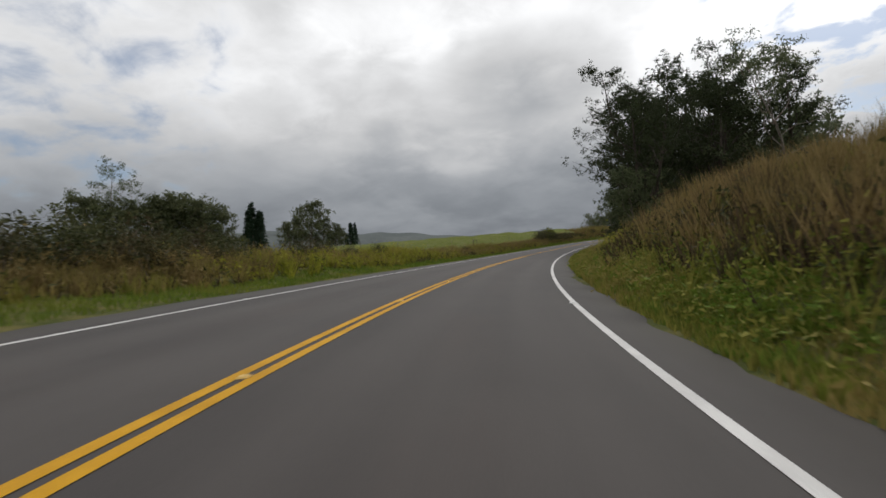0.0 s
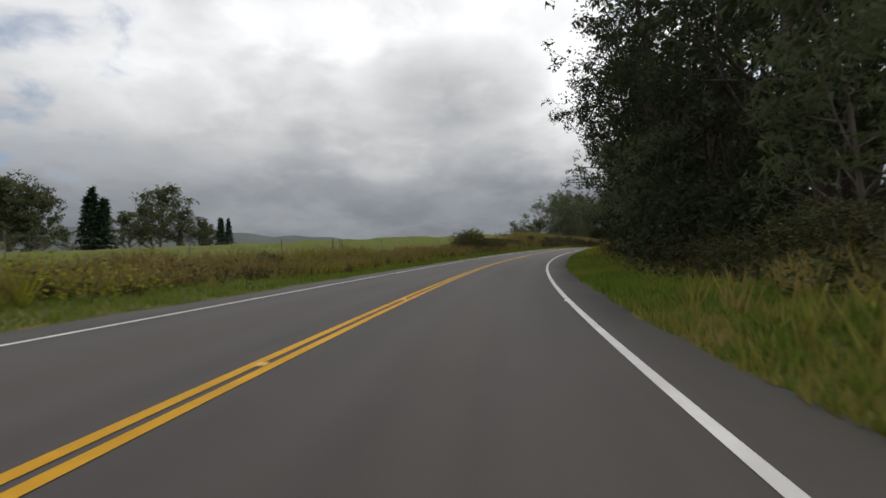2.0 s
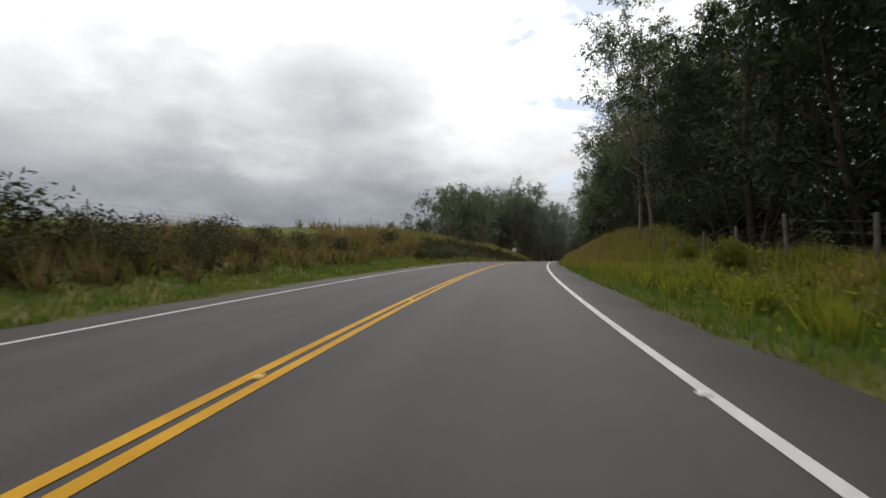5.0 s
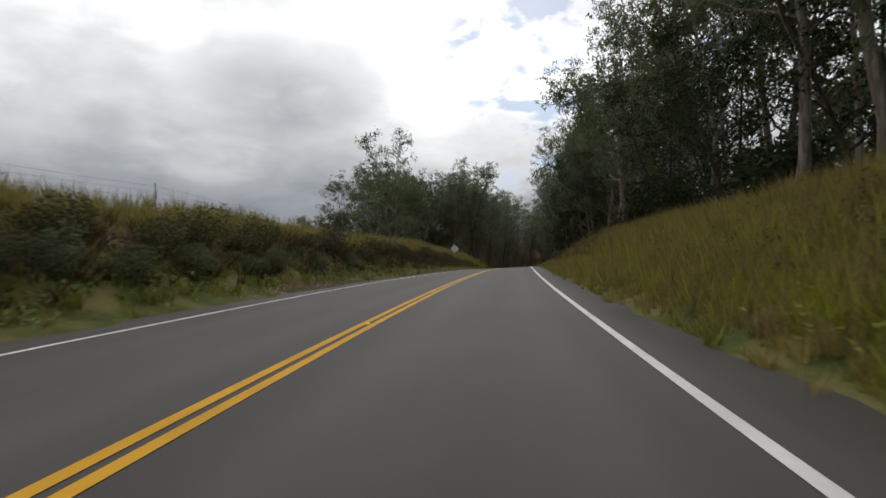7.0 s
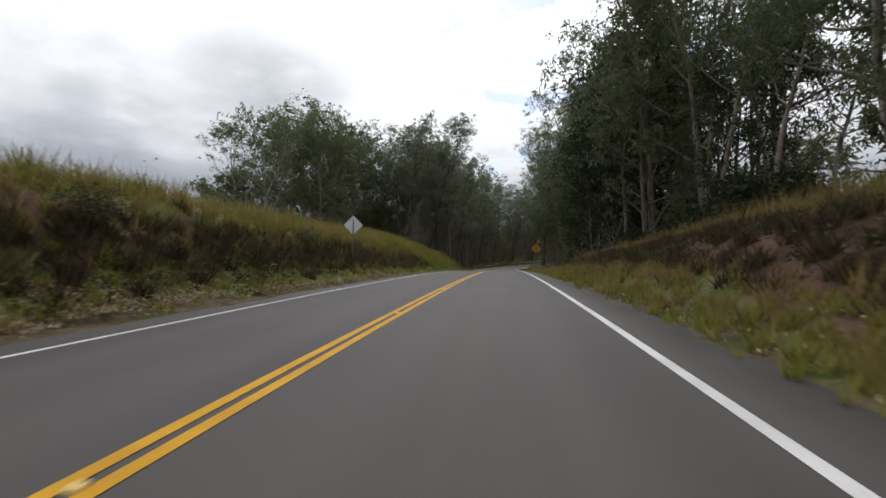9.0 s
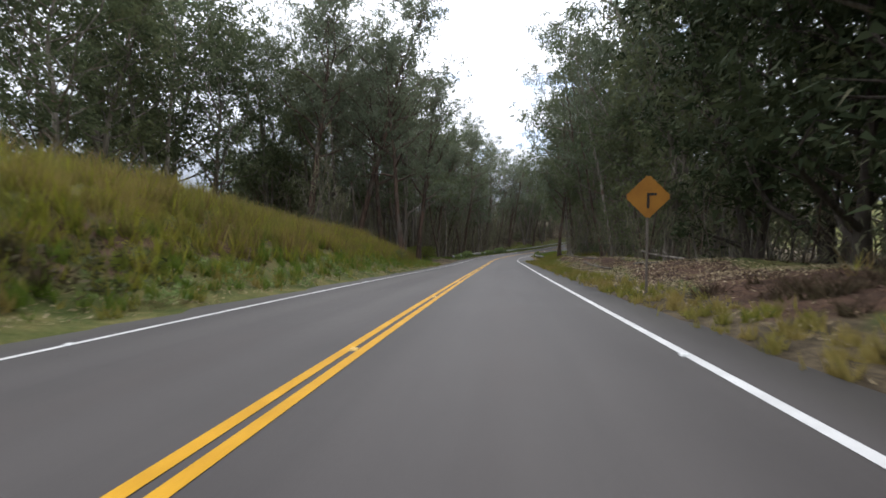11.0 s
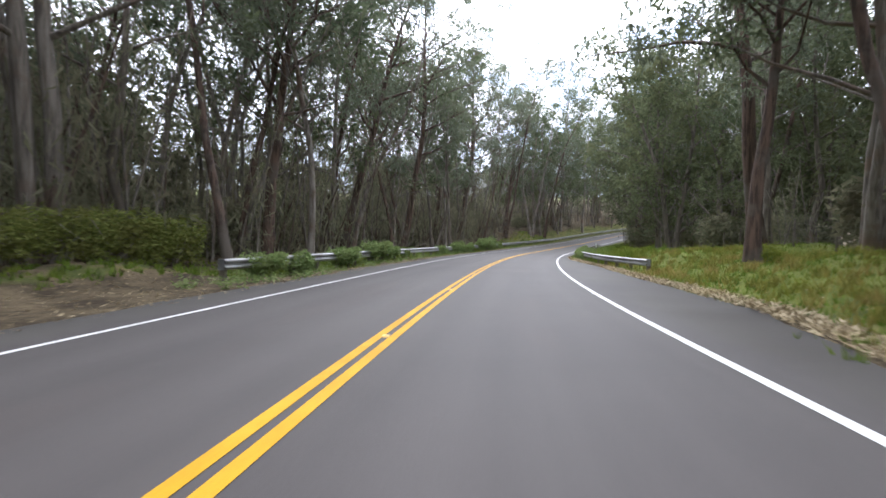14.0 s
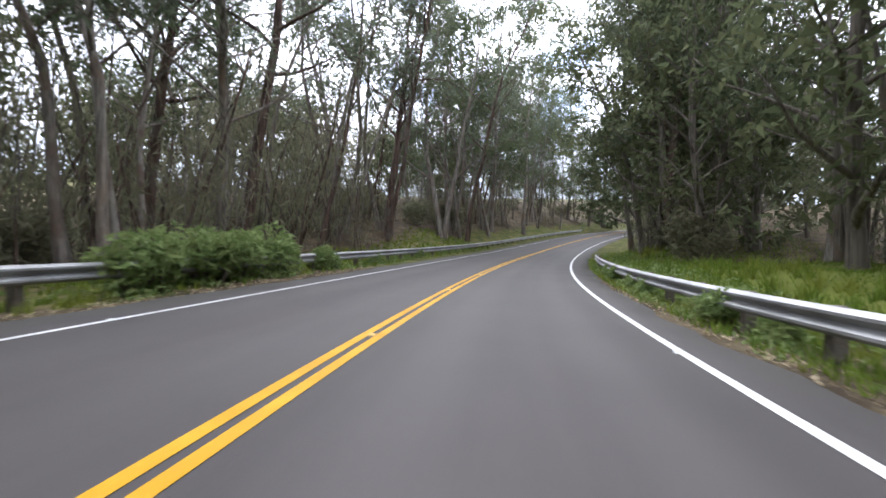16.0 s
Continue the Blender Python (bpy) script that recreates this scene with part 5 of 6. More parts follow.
# ---------------------------------------------------------------- grass and litter
def blades(name, label, mat, s0, s1, o0, o1, count, tall, wide, seed, lean=0.35, keep=None, patch=0.0, rise=-0.02):
    """Loose blades over a stretch beside the road."""
    rng = np.random.default_rng(seed)
    count, wide = int(count * 0.86), wide * 1.12
    s, o = rng.uniform(s0, s1, count), rng.uniform(o0, o1, count)
    if keep is not None:
        ok = keep(s, o, rng)
        s, o = s[ok], o[ok]
    th = np.interp(s, S, TH)
    x, y = np.interp(s, S, RX) + np.cos(th) * o, np.interp(s, S, RY) - np.sin(th) * o
    if patch:
        # tufts: pull the blades towards random centres
        cx, cy = np.round(x / patch) * patch, np.round(y / patch) * patch
        jx, jy = ((np.sin(cx * 12.9898 + cy * 78.233 + q) * 43758.5453 % 1.0 - 0.5) * patch * 1.5 for q in (0.0, 2.7))
        x, y = x + (cx + jx - x) * 0.55, y + (cy + jy - y) * 0.55
        mult = 0.65 + 0.7 * (np.abs(np.sin(cx * 7.7 + cy * 3.1)))
    else:
        mult = np.ones_like(x)
    z = sheet_z(x, y) + rise
    n = len(x)
    w = rng.uniform(0, 2 * math.pi, n)
    side = np.stack([np.cos(w), np.sin(w), np.zeros(n)], 1)
    lw = rng.uniform(0, 2 * math.pi, n)
    tip = np.stack([np.cos(lw), np.sin(lw), np.zeros(n)], 1)
    h = tall * mult * rng.uniform(0.5, 1.15, n)
    foot = np.stack([x, y, z], 1)
    bow = (lean * rng.uniform(0.3, 1.3, n) * h)[:, None] * tip
    up = np.stack([np.zeros(n), np.zeros(n), h], 1)
    wd = (wide * rng.uniform(0.6, 1.3, n))[:, None] * side
    blade = np.stack([foot - wd * 0.6, foot + wd * 0.6, foot + up + bow], 1)
    ob = new(name, loose_mesh(name, blade, mat))
    return tagged(ob, label, "grass", kind="stuff")


def strip_left(s):
    """Inner edge of the straw beside the left lane in the wood."""
    return np.interp(s, [225, 244, 248, 252, 260, 266, 273, 279, 285, 310], [-4.9, -5.0, -5.7, -7.0, -7.2, -8.4, -8.2, -6.0, -5.4, -5.0])


def strip_right(s):
    return np.interp(s, [150, 205, 246, 256, 262, 266, 269, 271, 276, 284, 289, 293, 297, 301, 312], [4.9, 5.1, 5.0, 4.65, 4.65, 4.9, 5.55, 5.9, 6.1, 5.9, 5.65, 5.1, 4.5, 4.25, 4.3])


# left verge and pasture edge
blades("short_grass", "short bright-green grass along the road edge", GRASS_LUSH, -5, 125, -6.7, -4.7, 44000, 0.17, 0.028, 1)
blades("tall_grass", "tall brown and green grass beside a pasture", GRASS_MIXED, -5, 128, -10.5, -6.3, 34000, 0.5, 0.036, 2, 0.5, None, 0.8)
blades("tall_grass", "dry brown seeding grass beside a pasture", GRASS_DRY, -5, 128, -10.5, -6.6, 32000, 0.68, 0.028, 3, 0.45, lambda s, o, r: (s < 16) | (s > 42) | (r.uniform(0, 1, len(s)) < 0.25), 0.9)
blades("tall_grass", "tall brown brushy grass beside the road", GRASS_DRY, -5, 30, -11.0, -7.0, 8000, 0.8, 0.028, 41, 0.4, None, 0.9)
blades("dead_brush", "dark dead stalks in the roadside grass", GRASS_DEAD, -5, 128, -8.8, -6.4, 8000, 0.45, 0.03, 4, 0.5, None, 1.1)
blades("field_grass", "grazed green pasture grass", GRASS_LUSH, 0, 130, -36, -11, 15000, 0.16, 0.05, 5)
blades("tall_grass", "tall yellow-green grass among dry brown grass", GRASS_GOLD, 16, 42, -10.5, -6.2, 8000, 0.6, 0.036, 42, 0.5, None, 0.8)
blades("tall_grass", "yellow-green grass at the edge of a pasture", GRASS_GOLD, 54, 84, -10.0, -6.4, 9000, 0.5, 0.036, 43, 0.5, None, 0.9)
blades("tall_grass", "tall brown grass on a low bank", GRASS_DRY, 72, 128, -9.8, -6.4, 15000, 0.68, 0.03, 44, 0.45, None, 0.9)
blades("tall_grass", "yellow-green grass at the end of a high bank", GRASS_GOLD, 21, 38, 6.4, 12.5, 21000, 0.5, 0.036, 45, 0.5, None, 0.8)
blades("tall_grass", "yellow-green grass in front of dark trees", GRASS_GOLD, 76, 130, 5.6, 12.0, 30000, 0.42, 0.036, 46, 0.5, None, 0.9)
# right bank at the start
blades("tall_grass", "tall golden dry grass on a high bank", GRASS_DRY, 0, 40, 6.2, 14.5, 42000, 0.85, 0.03, 6, 0.5, lambda s, o, r: (o < 15 - s * 0.08) & ((s < 24) | (o > 9.5)), 0.7)
blades("tall_grass", "green grass tufts on a high bank", GRASS_MIXED, 0, 46, 5.2, 12, 14000, 0.5, 0.034, 7, 0.5, None, 0.8)
blades("dead_brush", "dark dead stalks on a high bank", GRASS_DEAD, 0, 27, 5.6, 10.0, 13000, 0.6, 0.03, 8, 0.5, None, 0.9)
blades("roadside_weeds", "green weeds at the foot of a bank", GRASS_LUSH, 0, 56, 4.5, 6.6, 30000, 0.2, 0.028, 9, 0.6, None, 0.5)
blades("short_grass", "ragged grass at the asphalt edge", GRASS_MIXED, -5, 45, 4.3, 5.3, 14000, 0.2, 0.028, 61)
blades("leaf_litter", "straw and twigs on bare earth", STRAW, 212, 254, 5.6, 9.5, 16000, 0.045, 0.032, 62, 2.2, rise=0.04)
blades("short_grass", "short mown green grass along the verge", GRASS_LUSH, -5, 64, 4.35, 7.0, 30000, 0.13, 0.03, 56)
# right verge below the dark trees and the fence
blades("short_grass", "short bright-green verge grass", GRASS_LUSH, 42, 128, 4.6, 7.4, 30000, 0.22, 0.032, 10)
blades("tall_grass", "yellow-green tall grass in front of a fence", GRASS_MIXED, 50, 132, 6.6, 14, 24000, 0.5, 0.036, 11, 0.45, lambda s, o, r: (s > 80) | (o > 8.5) | (r.uniform(0, 1, len(s)) < 0.3), 0.8)
blades("tall_grass", "lush green grass in front of a fence", GRASS_LUSH, 76, 130, 5.6, 12, 9000, 0.36, 0.036, 12, 0.45, None, 0.9)
blades("short_grass", "green and yellow grass on the verge of a wood", GRASS_MIXED, 236, 268, 5.2, 13.5, 17000, 0.2, 0.032, 57, 0.6, lambda s, o, r: (np.abs(o - 7.5) > r.uniform(0.8, 1.4, len(s))) | (s > 253), 0.6)
blades("short_grass", "fresh green grass on the verge of a wood", GRASS_LUSH, 238, 268, 5.0, 9, 9000, 0.18, 0.032, 58, 0.6, lambda s, o, r: (np.abs(o - 7.5) > r.uniform(0.8, 1.4, len(s))) | (s > 253), 0.5)
blades("short_grass", "fresh green grass below a guardrail", GRASS_LUSH, 298, 340, 4.4, 6.0, 9000, 0.2, 0.03, 60, 0.6)
# the cut
blades("tall_grass", "dry grass on top of the left cut bank", GRASS_DRY, 118, 246, -13.5, -7.2, 20000, 0.75, 0.03, 13, 0.45, None, 0.8)
blades("tall_grass", "green grass on top of the left cut bank", GRASS_MIXED, 118, 248, -13.5, -7.0, 15000, 0.65, 0.03, 14, 0.45, None, 0.8)
# dead stalks, set thick to deepen the shaded hollow of the left cut
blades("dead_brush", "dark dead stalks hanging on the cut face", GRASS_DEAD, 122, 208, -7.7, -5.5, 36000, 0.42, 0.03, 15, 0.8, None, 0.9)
blades("tall_grass", "dull olive grass hanging over the cut face", GRASS_MIXED, 122, 240, -8.6, -6.9, 15000, 0.42, 0.024, 52, 0.7, None, 0.9)
blades("tall_grass", "dry brown grass on the cut face", GRASS_DRY, 122, 240, -8.3, -5.9, 16000, 0.4, 0.03, 53, 0.7, None, 0.8)
blades("dead_brush", "brown dry brush over the right cut face", GRASS_DEAD, 148, 188, 6.0, 8.3, 26000, 0.34, 0.028, 54, 0.7, None, 0.8)
blades("tall_grass", "dry brown grass on the right cut face", GRASS_DRY, 126, 168, 5.6, 9.0, 9000, 0.5, 0.03, 55, 0.7, None, 0.9)
blades("roadside_weeds", "green weeds at the foot of the cut", GRASS_LUSH, 122, 252, -6.3, -4.95, 9000, 0.24, 0.034, 16, 0.6, None, 0.6)
blades("roadside_weeds", "brown-green weeds at the foot of the cut", GRASS_MIXED, 122, 252, -6.6, -4.85, 17000, 0.26, 0.034, 47, 0.6, None, 0.7)
blades("tall_grass", "yellow dry grass on the right cut bank", GRASS_DRY, 124, 212, 7.2, 14.5, 20000, 0.7, 0.03, 17, 0.45, lambda s, o, r: (o > 8.6) | (s < 142), 0.8)
blades("tall_grass", "pale yellow grass on the right cut bank", GRASS_GOLD, 122, 205, 5.4, 13, 14000, 0.6, 0.03, 51, 0.5, lambda s, o, r: (o > 8.8) | (s < 156), 0.8)
blades("tall_grass", "olive grass on the right cut bank", GRASS_MIXED, 122, 212, 5.2, 12, 12000, 0.45, 0.034, 18, 0.45, lambda s, o, r: (o > 8.8) | (s < 140), 0.8)
blades("dead_brush", "dark dead stalks on the right cut face", GRASS_DEAD, 160, 212, 5.8, 9.4, 14000, 0.28, 0.03, 19, 0.9, None, 1.4)
blades("roadside_weeds", "short yellowish grass along the road edge", GRASS_MIXED, 126, 262, 4.4, 5.6, 30000, 0.2, 0.026, 20, 0.6, None, 0.5)
blades("tall_grass", "pale golden grass at the end of the bank", GRASS_GOLD, 206, 242, -10.5, -5.8, 8000, 0.6, 0.034, 49, 0.5, None, 0.8)
blades("tall_grass", "dry golden grass at the end of the bank", GRASS_DRY, 214, 244, -10.0, -6.0, 7000, 0.7, 0.03, 50, 0.5, None, 0.8)
blades("tall_grass", "fine straw-coloured grass on the right bank", GRASS_DRY, 116, 160, 5.0, 10.5, 28000, 0.62, 0.018, 63, 0.55, lambda s, o, r: (s < 150) | (o > 8.4), 0.6)
blades("tall_grass", "fine yellow-green grass on the right bank", GRASS_GOLD, 116, 160, 4.9, 10.5, 20000, 0.55, 0.018, 64, 0.5, lambda s, o, r: (s < 150) | (o > 8.4), 0.7)
blades("tall_grass", "tall brown seeding grass at a pasture edge", GRASS_DRY, 70, 106, -10.5, -7.4, 12000, 0.8, 0.02, 65, 0.35, None, 0.7)
blades("leaf_litter", "pale straw litter at the foot of the left cut", STRAW, 157, 190, -5.9, -4.75, 15000, 0.05, 0.036, 66, 2.2, rise=0.03)
blades("tall_grass", "straw-yellow grass at the foot of the right cut", GRASS_DRY, 124, 204, 4.6, 6.2, 20000, 0.26, 0.018, 67, 0.6, None, 0.5)
blades("tall_grass", "olive grass at the foot of the right cut", GRASS_MIXED, 124, 204, 4.5, 5.9, 10000, 0.24, 0.018, 68, 0.6, None, 0.7)
blades("tall_grass", "dry grass along the crest of the right cut", GRASS_DRY, 148, 208, 8.2, 11.0, 22000, 0.7, 0.02, 70, 0.4, None, 0.6)
# dark stalks packed in to imitate the overhang's shadow on the cut face
blades("dead_brush", "dark brown stalks standing in for shadow below the overhang of the left cut", GRASS_DEAD, 146, 206, -7.3, -5.9, 26000, 0.4, 0.024, 80, 0.8, None, 0.5)
blades("tall_grass", "fine olive and straw grass on top of the left cut bank", GRASS_MIXED, 120, 246, -11.0, -7.6, 30000, 0.6, 0.018, 69, 0.5, None, 0.8)
blades("tall_grass", "pale beige seeding grass over the end of the bank", GRASS_MIXED, 196, 245, -9.6, -6.4, 24000, 0.62, 0.018, 92, 0.5, None, 0.6)
blades("tall_grass", "green grass at the foot of the bank's end", GRASS_LUSH, 200, 250, -7.0, -5.0, 14000, 0.32, 0.022, 93, 0.5, None, 0.6)
# woodland verges
blades("short_grass", "green verge grass under woodland trees", GRASS_LUSH, 232, 350, -10.5, -5.0, 46000, 0.2, 0.035, 21, 0.5, lambda s, o, r: ((s > 246) | (o > -7)) & (o < strip_left(s) + r.uniform(-0.3, 0.3, len(s))), 0.5)
blades("short_grass", "green verge grass inside the bend", GRASS_LUSH, 244, 345, 4.85, 17, 60000, 0.17, 0.036, 22, 0.5, lambda s, o, r: (o > strip_right(s) + r.uniform(0.2, 0.95, len(s))) & ((np.abs(o - 7.5) > r.uniform(0.8, 1.4, len(s))) | (s > 253)))
blades("short_grass", "tufted yellow-green grass on the verge inside the bend", GRASS_MIXED, 256, 292, 5.6, 13.5, 22000, 0.26, 0.032, 94, 0.5, lambda s, o, r: o > strip_right(s) + r.uniform(0.5, 1.1, len(s)), 0.7)
blades("tall_grass", "lush weeds around the guardrail", GRASS_LUSH, 291, 345, 5.6, 9.5, 14000, 0.42, 0.04, 48, 0.5, None, 0.7)
blades("leaf_litter", "dry straw-coloured leaf litter along the road edge", STRAW, 205, 320, 4.2, 8.0, 90000, 0.035, 0.032, 23, 2.2, lambda s, o, r: r.uniform(0, 1, len(s)) < np.exp(-np.maximum(o - strip_right(s), 0) * 3.0) * 0.5 * (o > strip_right(s) - 0.15), rise=0.03)
blades("leaf_litter", "dry straw-coloured leaf litter beside the road", STRAW, 225, 325, -9.0, -4.5, 90000, 0.035, 0.032, 24, 2.2, lambda s, o, r: r.uniform(0, 1, len(s)) < np.exp(-np.maximum(strip_left(s) - o, 0) * 3.0) * np.where((s > 261) & (s < 277), 0.12, 0.5), rise=0.02)
blades("leaf_litter", "dense straw band before a guardrail", STRAW, 254, 306, 4.1, 7.0, 70000, 0.07, 0.05, 59, 2.2, lambda s, o, r: np.abs(o - strip_right(s) - 0.25) < r.uniform(0.0, 0.45, len(s)), rise=0.05)
blades("leaf_litter", "straw and cut branches on the verge", STRAW, 240, 266, 5.6, 9.5, 5000, 0.1, 0.05, 29, 2.0, None, 1.1, rise=0.02)
blades("leaf_litter", "straw and dry leaves at the foot of the cut", STRAW, 136, 232, -5.9, -4.5, 9000, 0.04, 0.03, 27, 2.0, rise=0.02)
blades("leaf_litter", "straw and dry leaves at the foot of the right cut", STRAW, 150, 206, 4.4, 5.8, 3500, 0.04, 0.022, 28, 2.0, rise=0.02)
blades("fallen_twigs", "fallen grey twigs and bark on the forest floor", GRASS_DEAD, 204, 262, 6.0, 14, 9000, 0.10, 0.05, 25, 3.0)
blades("fallen_twigs", "fallen grey twigs and bark on the forest floor", GRASS_DEAD, 250, 400, -22, -8.0, 14000, 0.14, 0.05, 26, 2.5)


def weeds(label, mat, s0, s1, o0, o1, clumps, each, size, leaf, seed):
    """Low leafy weeds in loose clumps on the ground."""
    rng = np.random.default_rng(seed)
    s, o = rng.uniform(s0, s1, clumps), rng.uniform(o0, o1, clumps)
    th = np.interp(s, S, TH)
    x, y = np.interp(s, S, RX) + np.cos(th) * o, np.interp(s, S, RY) - np.sin(th) * o
    z = sheet_z(x, y)
    k = size * rng.uniform(0.5, 1.3, clumps)
    which = np.repeat(np.arange(clumps), int(each * 0.68))
    r = rng.normal(size=(len(which), 3)) * (0.5, 0.5, 0.42) * k[which][:, None]
    r[:, 2] = np.abs(r[:, 2])
    centres = np.stack([x, y, z], 1)[which] + r
    ob = new("roadside_weeds", loose_mesh("roadside_weeds", leaf_shapes(rng, centres, leaf * 1.08, leaf * 0.5, -0.15), mat))
    return tagged(ob, label, "weeds", kind="stuff")


weeds("leafy green weeds at the foot of a high bank", GRASS_LUSH, 2, 28, 4.8, 6.6, 240, 50, 0.42, 0.09, 71)
weeds("dull green weeds on the lower slope of a high bank", LEAF_SHRUB, 0, 25, 6.0, 9.2, 230, 42, 0.6, 0.15, 72)
weeds("yellow-green weeds at the foot of a high bank", GRASS_MIXED, 0, 34, 4.6, 7.0, 420, 50, 0.42, 0.10, 83)
weeds("bushy yellow-green growth beside a pasture", GRASS_GOLD, 14, 46, -10.5, -6.6, 420, 55, 0.75, 0.13, 84)
weeds("bushy dry brown growth beside a pasture", GRASS_DRY, -4, 16, -10.5, -6.8, 200, 55, 0.8, 0.13, 85)
weeds("bushy dry brown growth along a pasture", GRASS_DRY, 40, 90, -9.5, -6.6, 420, 50, 0.65, 0.13, 86)
weeds("fluffy yellow-green growth on a grassy bank", GRASS_GOLD, 198, 246, -9.5, -6.2, 150, 50, 0.6, 0.08, 87)
weeds("fluffy olive growth on a cut bank", GRASS_MIXED, 122, 198, -9.8, -7.4, 330, 45, 0.55, 0.10, 88)
weeds("fluffy yellow-green growth on a bank top", GRASS_GOLD, 20, 40, 6.6, 11.5, 260, 55, 0.7, 0.13, 89)
weeds("yellow-green growth before a wire fence", GRASS_GOLD, 74, 130, 5.8, 10.5, 420, 45, 0.55, 0.12, 90)
weeds("golden bushy growth on a grassy bank", GRASS_MIXED, 118, 160, 5.0, 9.4, 150, 55, 0.5, 0.08, 91)
weeds("dark weeds in front of dense trees", LEAF_SHRUB, 39, 62, 6.9, 9.6, 230, 42, 0.6, 0.15, 81)
weeds("dull brown-green weeds below a pasture", LEAF_SHRUB, 0, 128, -8.8, -6.2, 420, 40, 0.55, 0.14, 73)
weeds("leafy weeds at the foot of a cut bank", LEAF_SHRUB, 124, 212, -6.9, -5.2, 400, 40, 0.42, 0.13, 74)
weeds("bright leafy weeds below a cut bank", LEAF_VINE, 124, 248, -6.0, -4.7, 220, 40, 0.3, 0.11, 75)
weeds("low leafy weeds before a wire fence", LEAF_BROOM, 48, 128, 5.6, 9.0, 340, 40, 0.42, 0.13, 76)
weeds("brown-green weeds on a cut earth face", LEAF_SHRUB, 128, 205, 6.2, 9.0, 230, 45, 0.4, 0.11, 77)
weeds("lush weeds on both sides of a guardrail", LEAF_VINE, 296, 345, 5.3, 7.4, 340, 55, 0.42, 0.12, 78)
weeds("low green weeds at the road edge below a guardrail", LEAF_VINE, 299, 335, 4.45, 5.2, 150, 40, 0.26, 0.10, 82)
weeds("low weeds below a guardrail", LEAF_VINE, 272, 345, -6.6, -5.0, 300, 45, 0.28, 0.10, 79)
weeds("low leafy weeds inside a bend", GRASS_LUSH, 262, 335, 7.6, 16.0, 380, 40, 0.42, 0.08, 80)


def rubble():
    """Clods and stones on the right cut face and heap."""
    rng = np.random.default_rng(60)
    n = 2600
    s, o = 160 + 90 * rng.beta(1.1, 1.7, n), 5.9 + rng.beta(1.6, 1.9, n) * 3.4
    o = np.where(s > 216, 7.4 + (o - 7.4) * 0.45, o)
    th = np.interp(s, S, TH)
    x, y = np.interp(s, S, RX) + np.cos(th) * o, np.interp(s, S, RY) - np.sin(th) * o
    z = sheet_z(x, y)
    corner = np.array([(1, 0, 0), (0, 1, 0), (-1, 0, 0), (0, -1, 0), (0, 0, 0.8), (0, 0, -0.8), (0.7, 0.7, 0.35), (-0.6, -0.7, 0.4)])
    tri = [(0, 6, 4), (6, 1, 4), (1, 2, 4), (2, 7, 4), (7, 3, 4), (3, 0, 4), (0, 1, 6), (2, 3, 7), (1, 0, 5), (2, 1, 5), (3, 2, 5), (0, 3, 5)]
    verts, faces = [], []
    for i in range(n):
        k = 0.02 + 0.085 * rng.random() ** 4
        spin = np.array(Matrix.Rotation(rng.uniform(0, 6.28), 3, "Z"))
        pts = (corner * rng.uniform(0.65, 1.2, (8, 3)) * k) @ spin.T + (x[i], y[i], z[i] + k * 0.25)
        base = len(verts)
        verts += [tuple(p) for p in pts]
        faces += [tuple(base + a for a in t) for t in tri]
    tagged(new("rubble", mesh_of("rubble", verts, faces, EARTH_CLOD)), "brown clods and stones on the cut earth face", "rubble", kind="stuff")


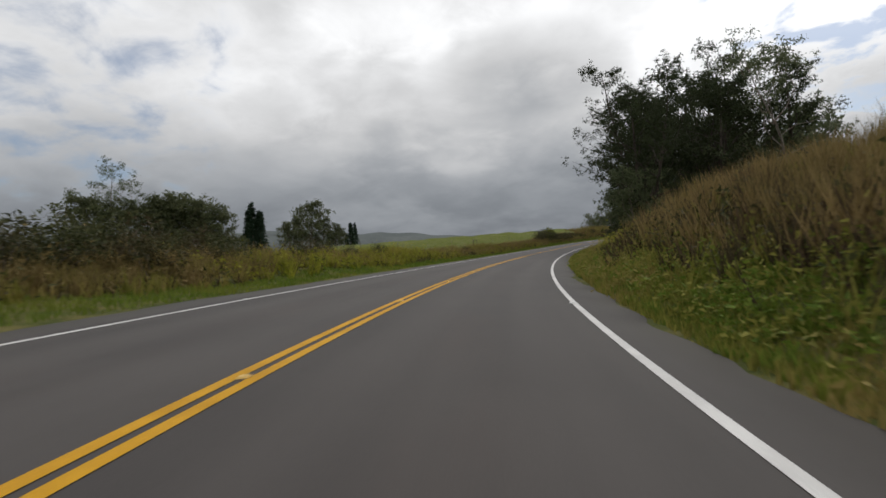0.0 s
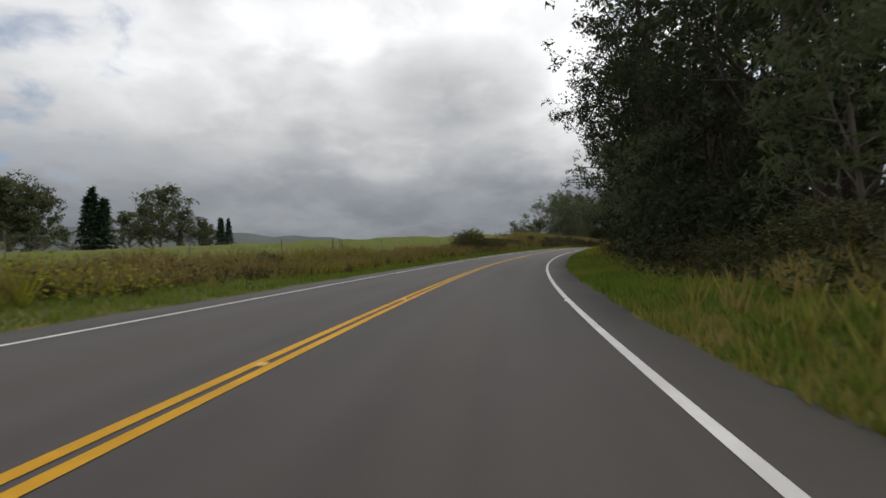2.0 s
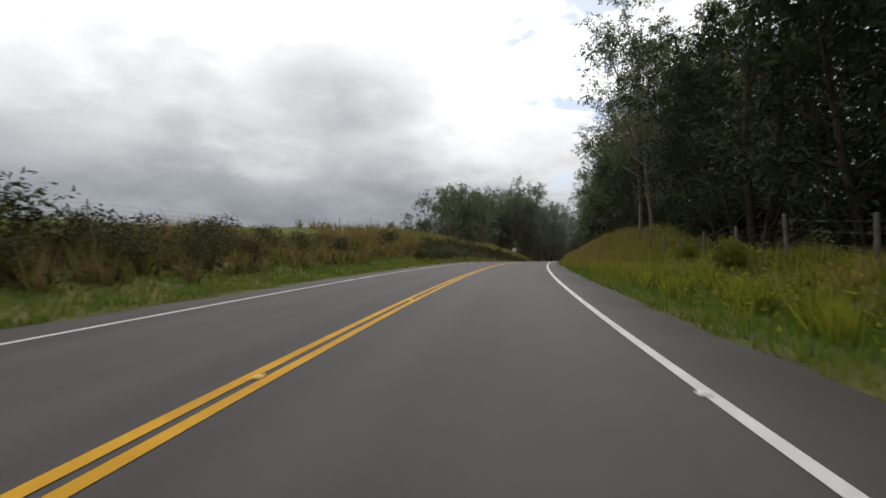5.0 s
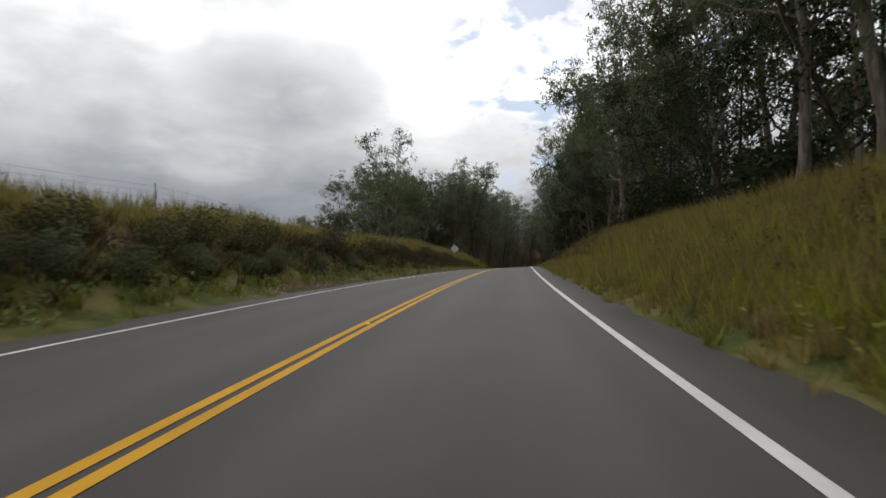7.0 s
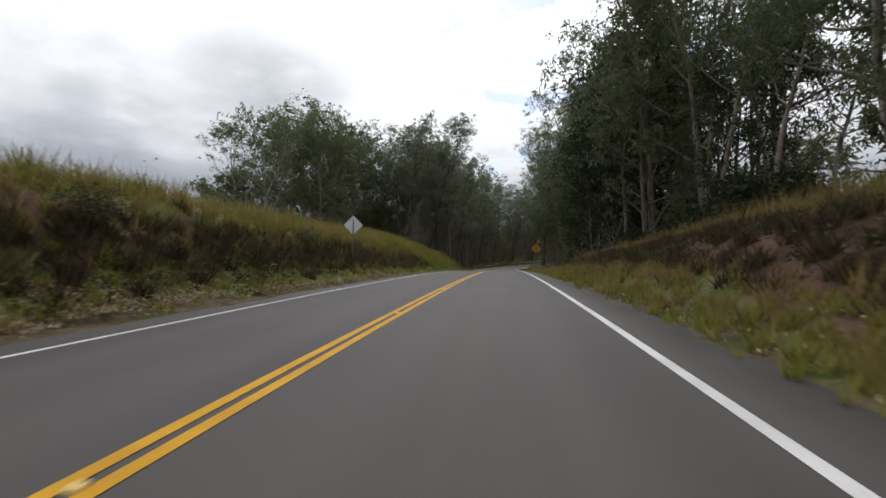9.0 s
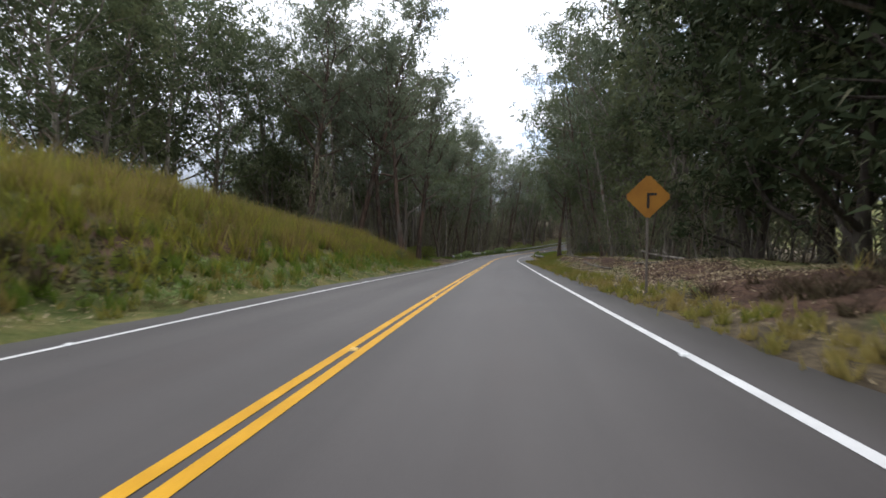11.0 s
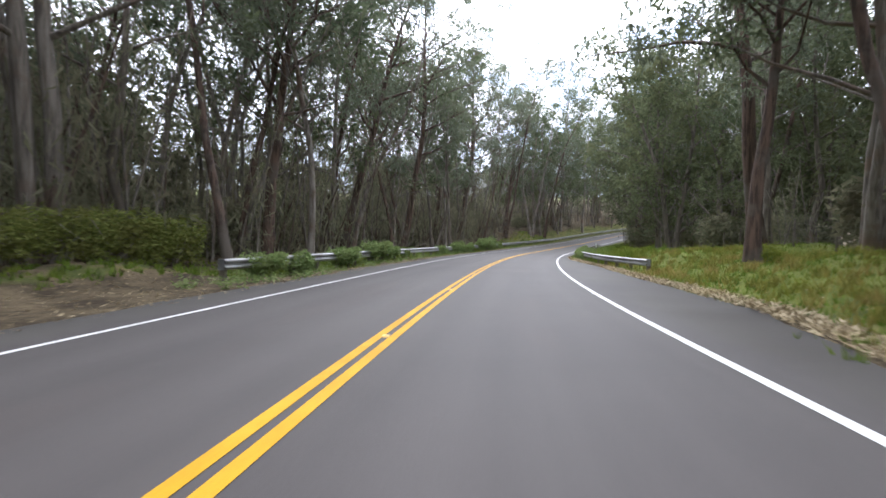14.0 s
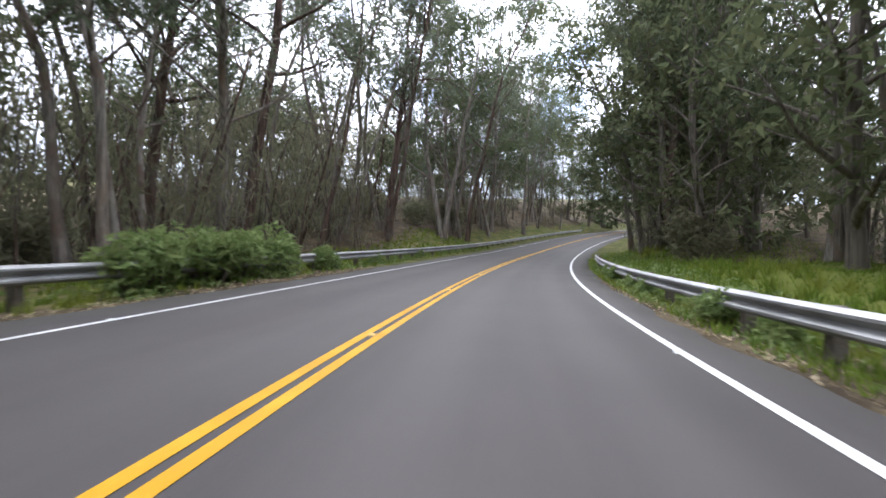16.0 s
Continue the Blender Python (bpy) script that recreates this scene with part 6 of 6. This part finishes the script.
def fallen_branch(s, off, length, turn, seed, label="grey fallen branch lying on bare earth"):
    rnd = random.Random(seed)
    verts, faces = [], []
    path, p, way = [], Vector((0, 0, 0.06)), Vector((1, 0, 0.04)).normalized()
    for i in range(7):
        path.append(p.copy())
        p += way * (length / 6)
        way = (way + Vector((0, rnd.gauss(0, 0.14), rnd.gauss(0, 0.06)))).normalized()
    tube(verts, faces, path, [0.055 * (1 - 0.12 * i) for i in range(7)], 6)
    for k in (2, 3, 4, 5):
        side = Vector((0.6, rnd.choice((-1, 1)) * rnd.uniform(0.5, 1.0), rnd.uniform(0.1, 0.6)))
        tube(verts, faces, [path[k], path[k] + side * length * 0.12, path[k] + side * length * 0.2 + Vector((0, 0, 0.05))], [0.03, 0.02, 0.006], 4)
    ob = new("fallen_branch", mesh_of("fallen_branch", verts, faces, BARK_GREY, True))
    ob.matrix_world = Matrix.Translation(place(s, off)) @ Matrix.Rotation(turn - along(s)[3], 4, "Z")
    tagged(ob, label, "branch", "fallen branches")


rubble()
for i, (s, o, l, t) in enumerate(((222.5, 7.2, 2.2, 0.4), (224.0, 6.6, 1.6, 2.6), (226.5, 8.6, 1.3, 1.2), (229.0, 7.0, 1.8, 0.1), (219.5, 8.2, 2.0, 2.0), (233.0, 7.6, 2.2, 2.9),
                                  (236.5, 6.9, 1.5, 0.9), (182.0, 7.6, 1.2, 0.6), (299.0, -9.0, 3.0, 1.0), (316.0, -10.0, 3.4, 2.2), (327.0, -10.0, 3.0, 0.5), (288.0, 13.0, 2.4, 0.8), (240.0, 9.5, 2.2, 2.4))):
    fallen_branch(s, o, l, t, 300 + i)


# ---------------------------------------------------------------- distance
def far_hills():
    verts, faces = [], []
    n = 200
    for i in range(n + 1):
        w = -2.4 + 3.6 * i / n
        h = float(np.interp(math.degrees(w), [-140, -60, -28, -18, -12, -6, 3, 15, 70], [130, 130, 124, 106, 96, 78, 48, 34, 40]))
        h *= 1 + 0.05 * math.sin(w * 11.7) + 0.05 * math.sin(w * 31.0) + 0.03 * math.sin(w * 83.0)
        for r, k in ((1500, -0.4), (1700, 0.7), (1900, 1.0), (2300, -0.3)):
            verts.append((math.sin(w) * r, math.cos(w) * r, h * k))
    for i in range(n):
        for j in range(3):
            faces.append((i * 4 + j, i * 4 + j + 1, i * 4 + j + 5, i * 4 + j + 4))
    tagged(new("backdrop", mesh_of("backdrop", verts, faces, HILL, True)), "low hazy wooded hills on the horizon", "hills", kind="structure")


far_hills()
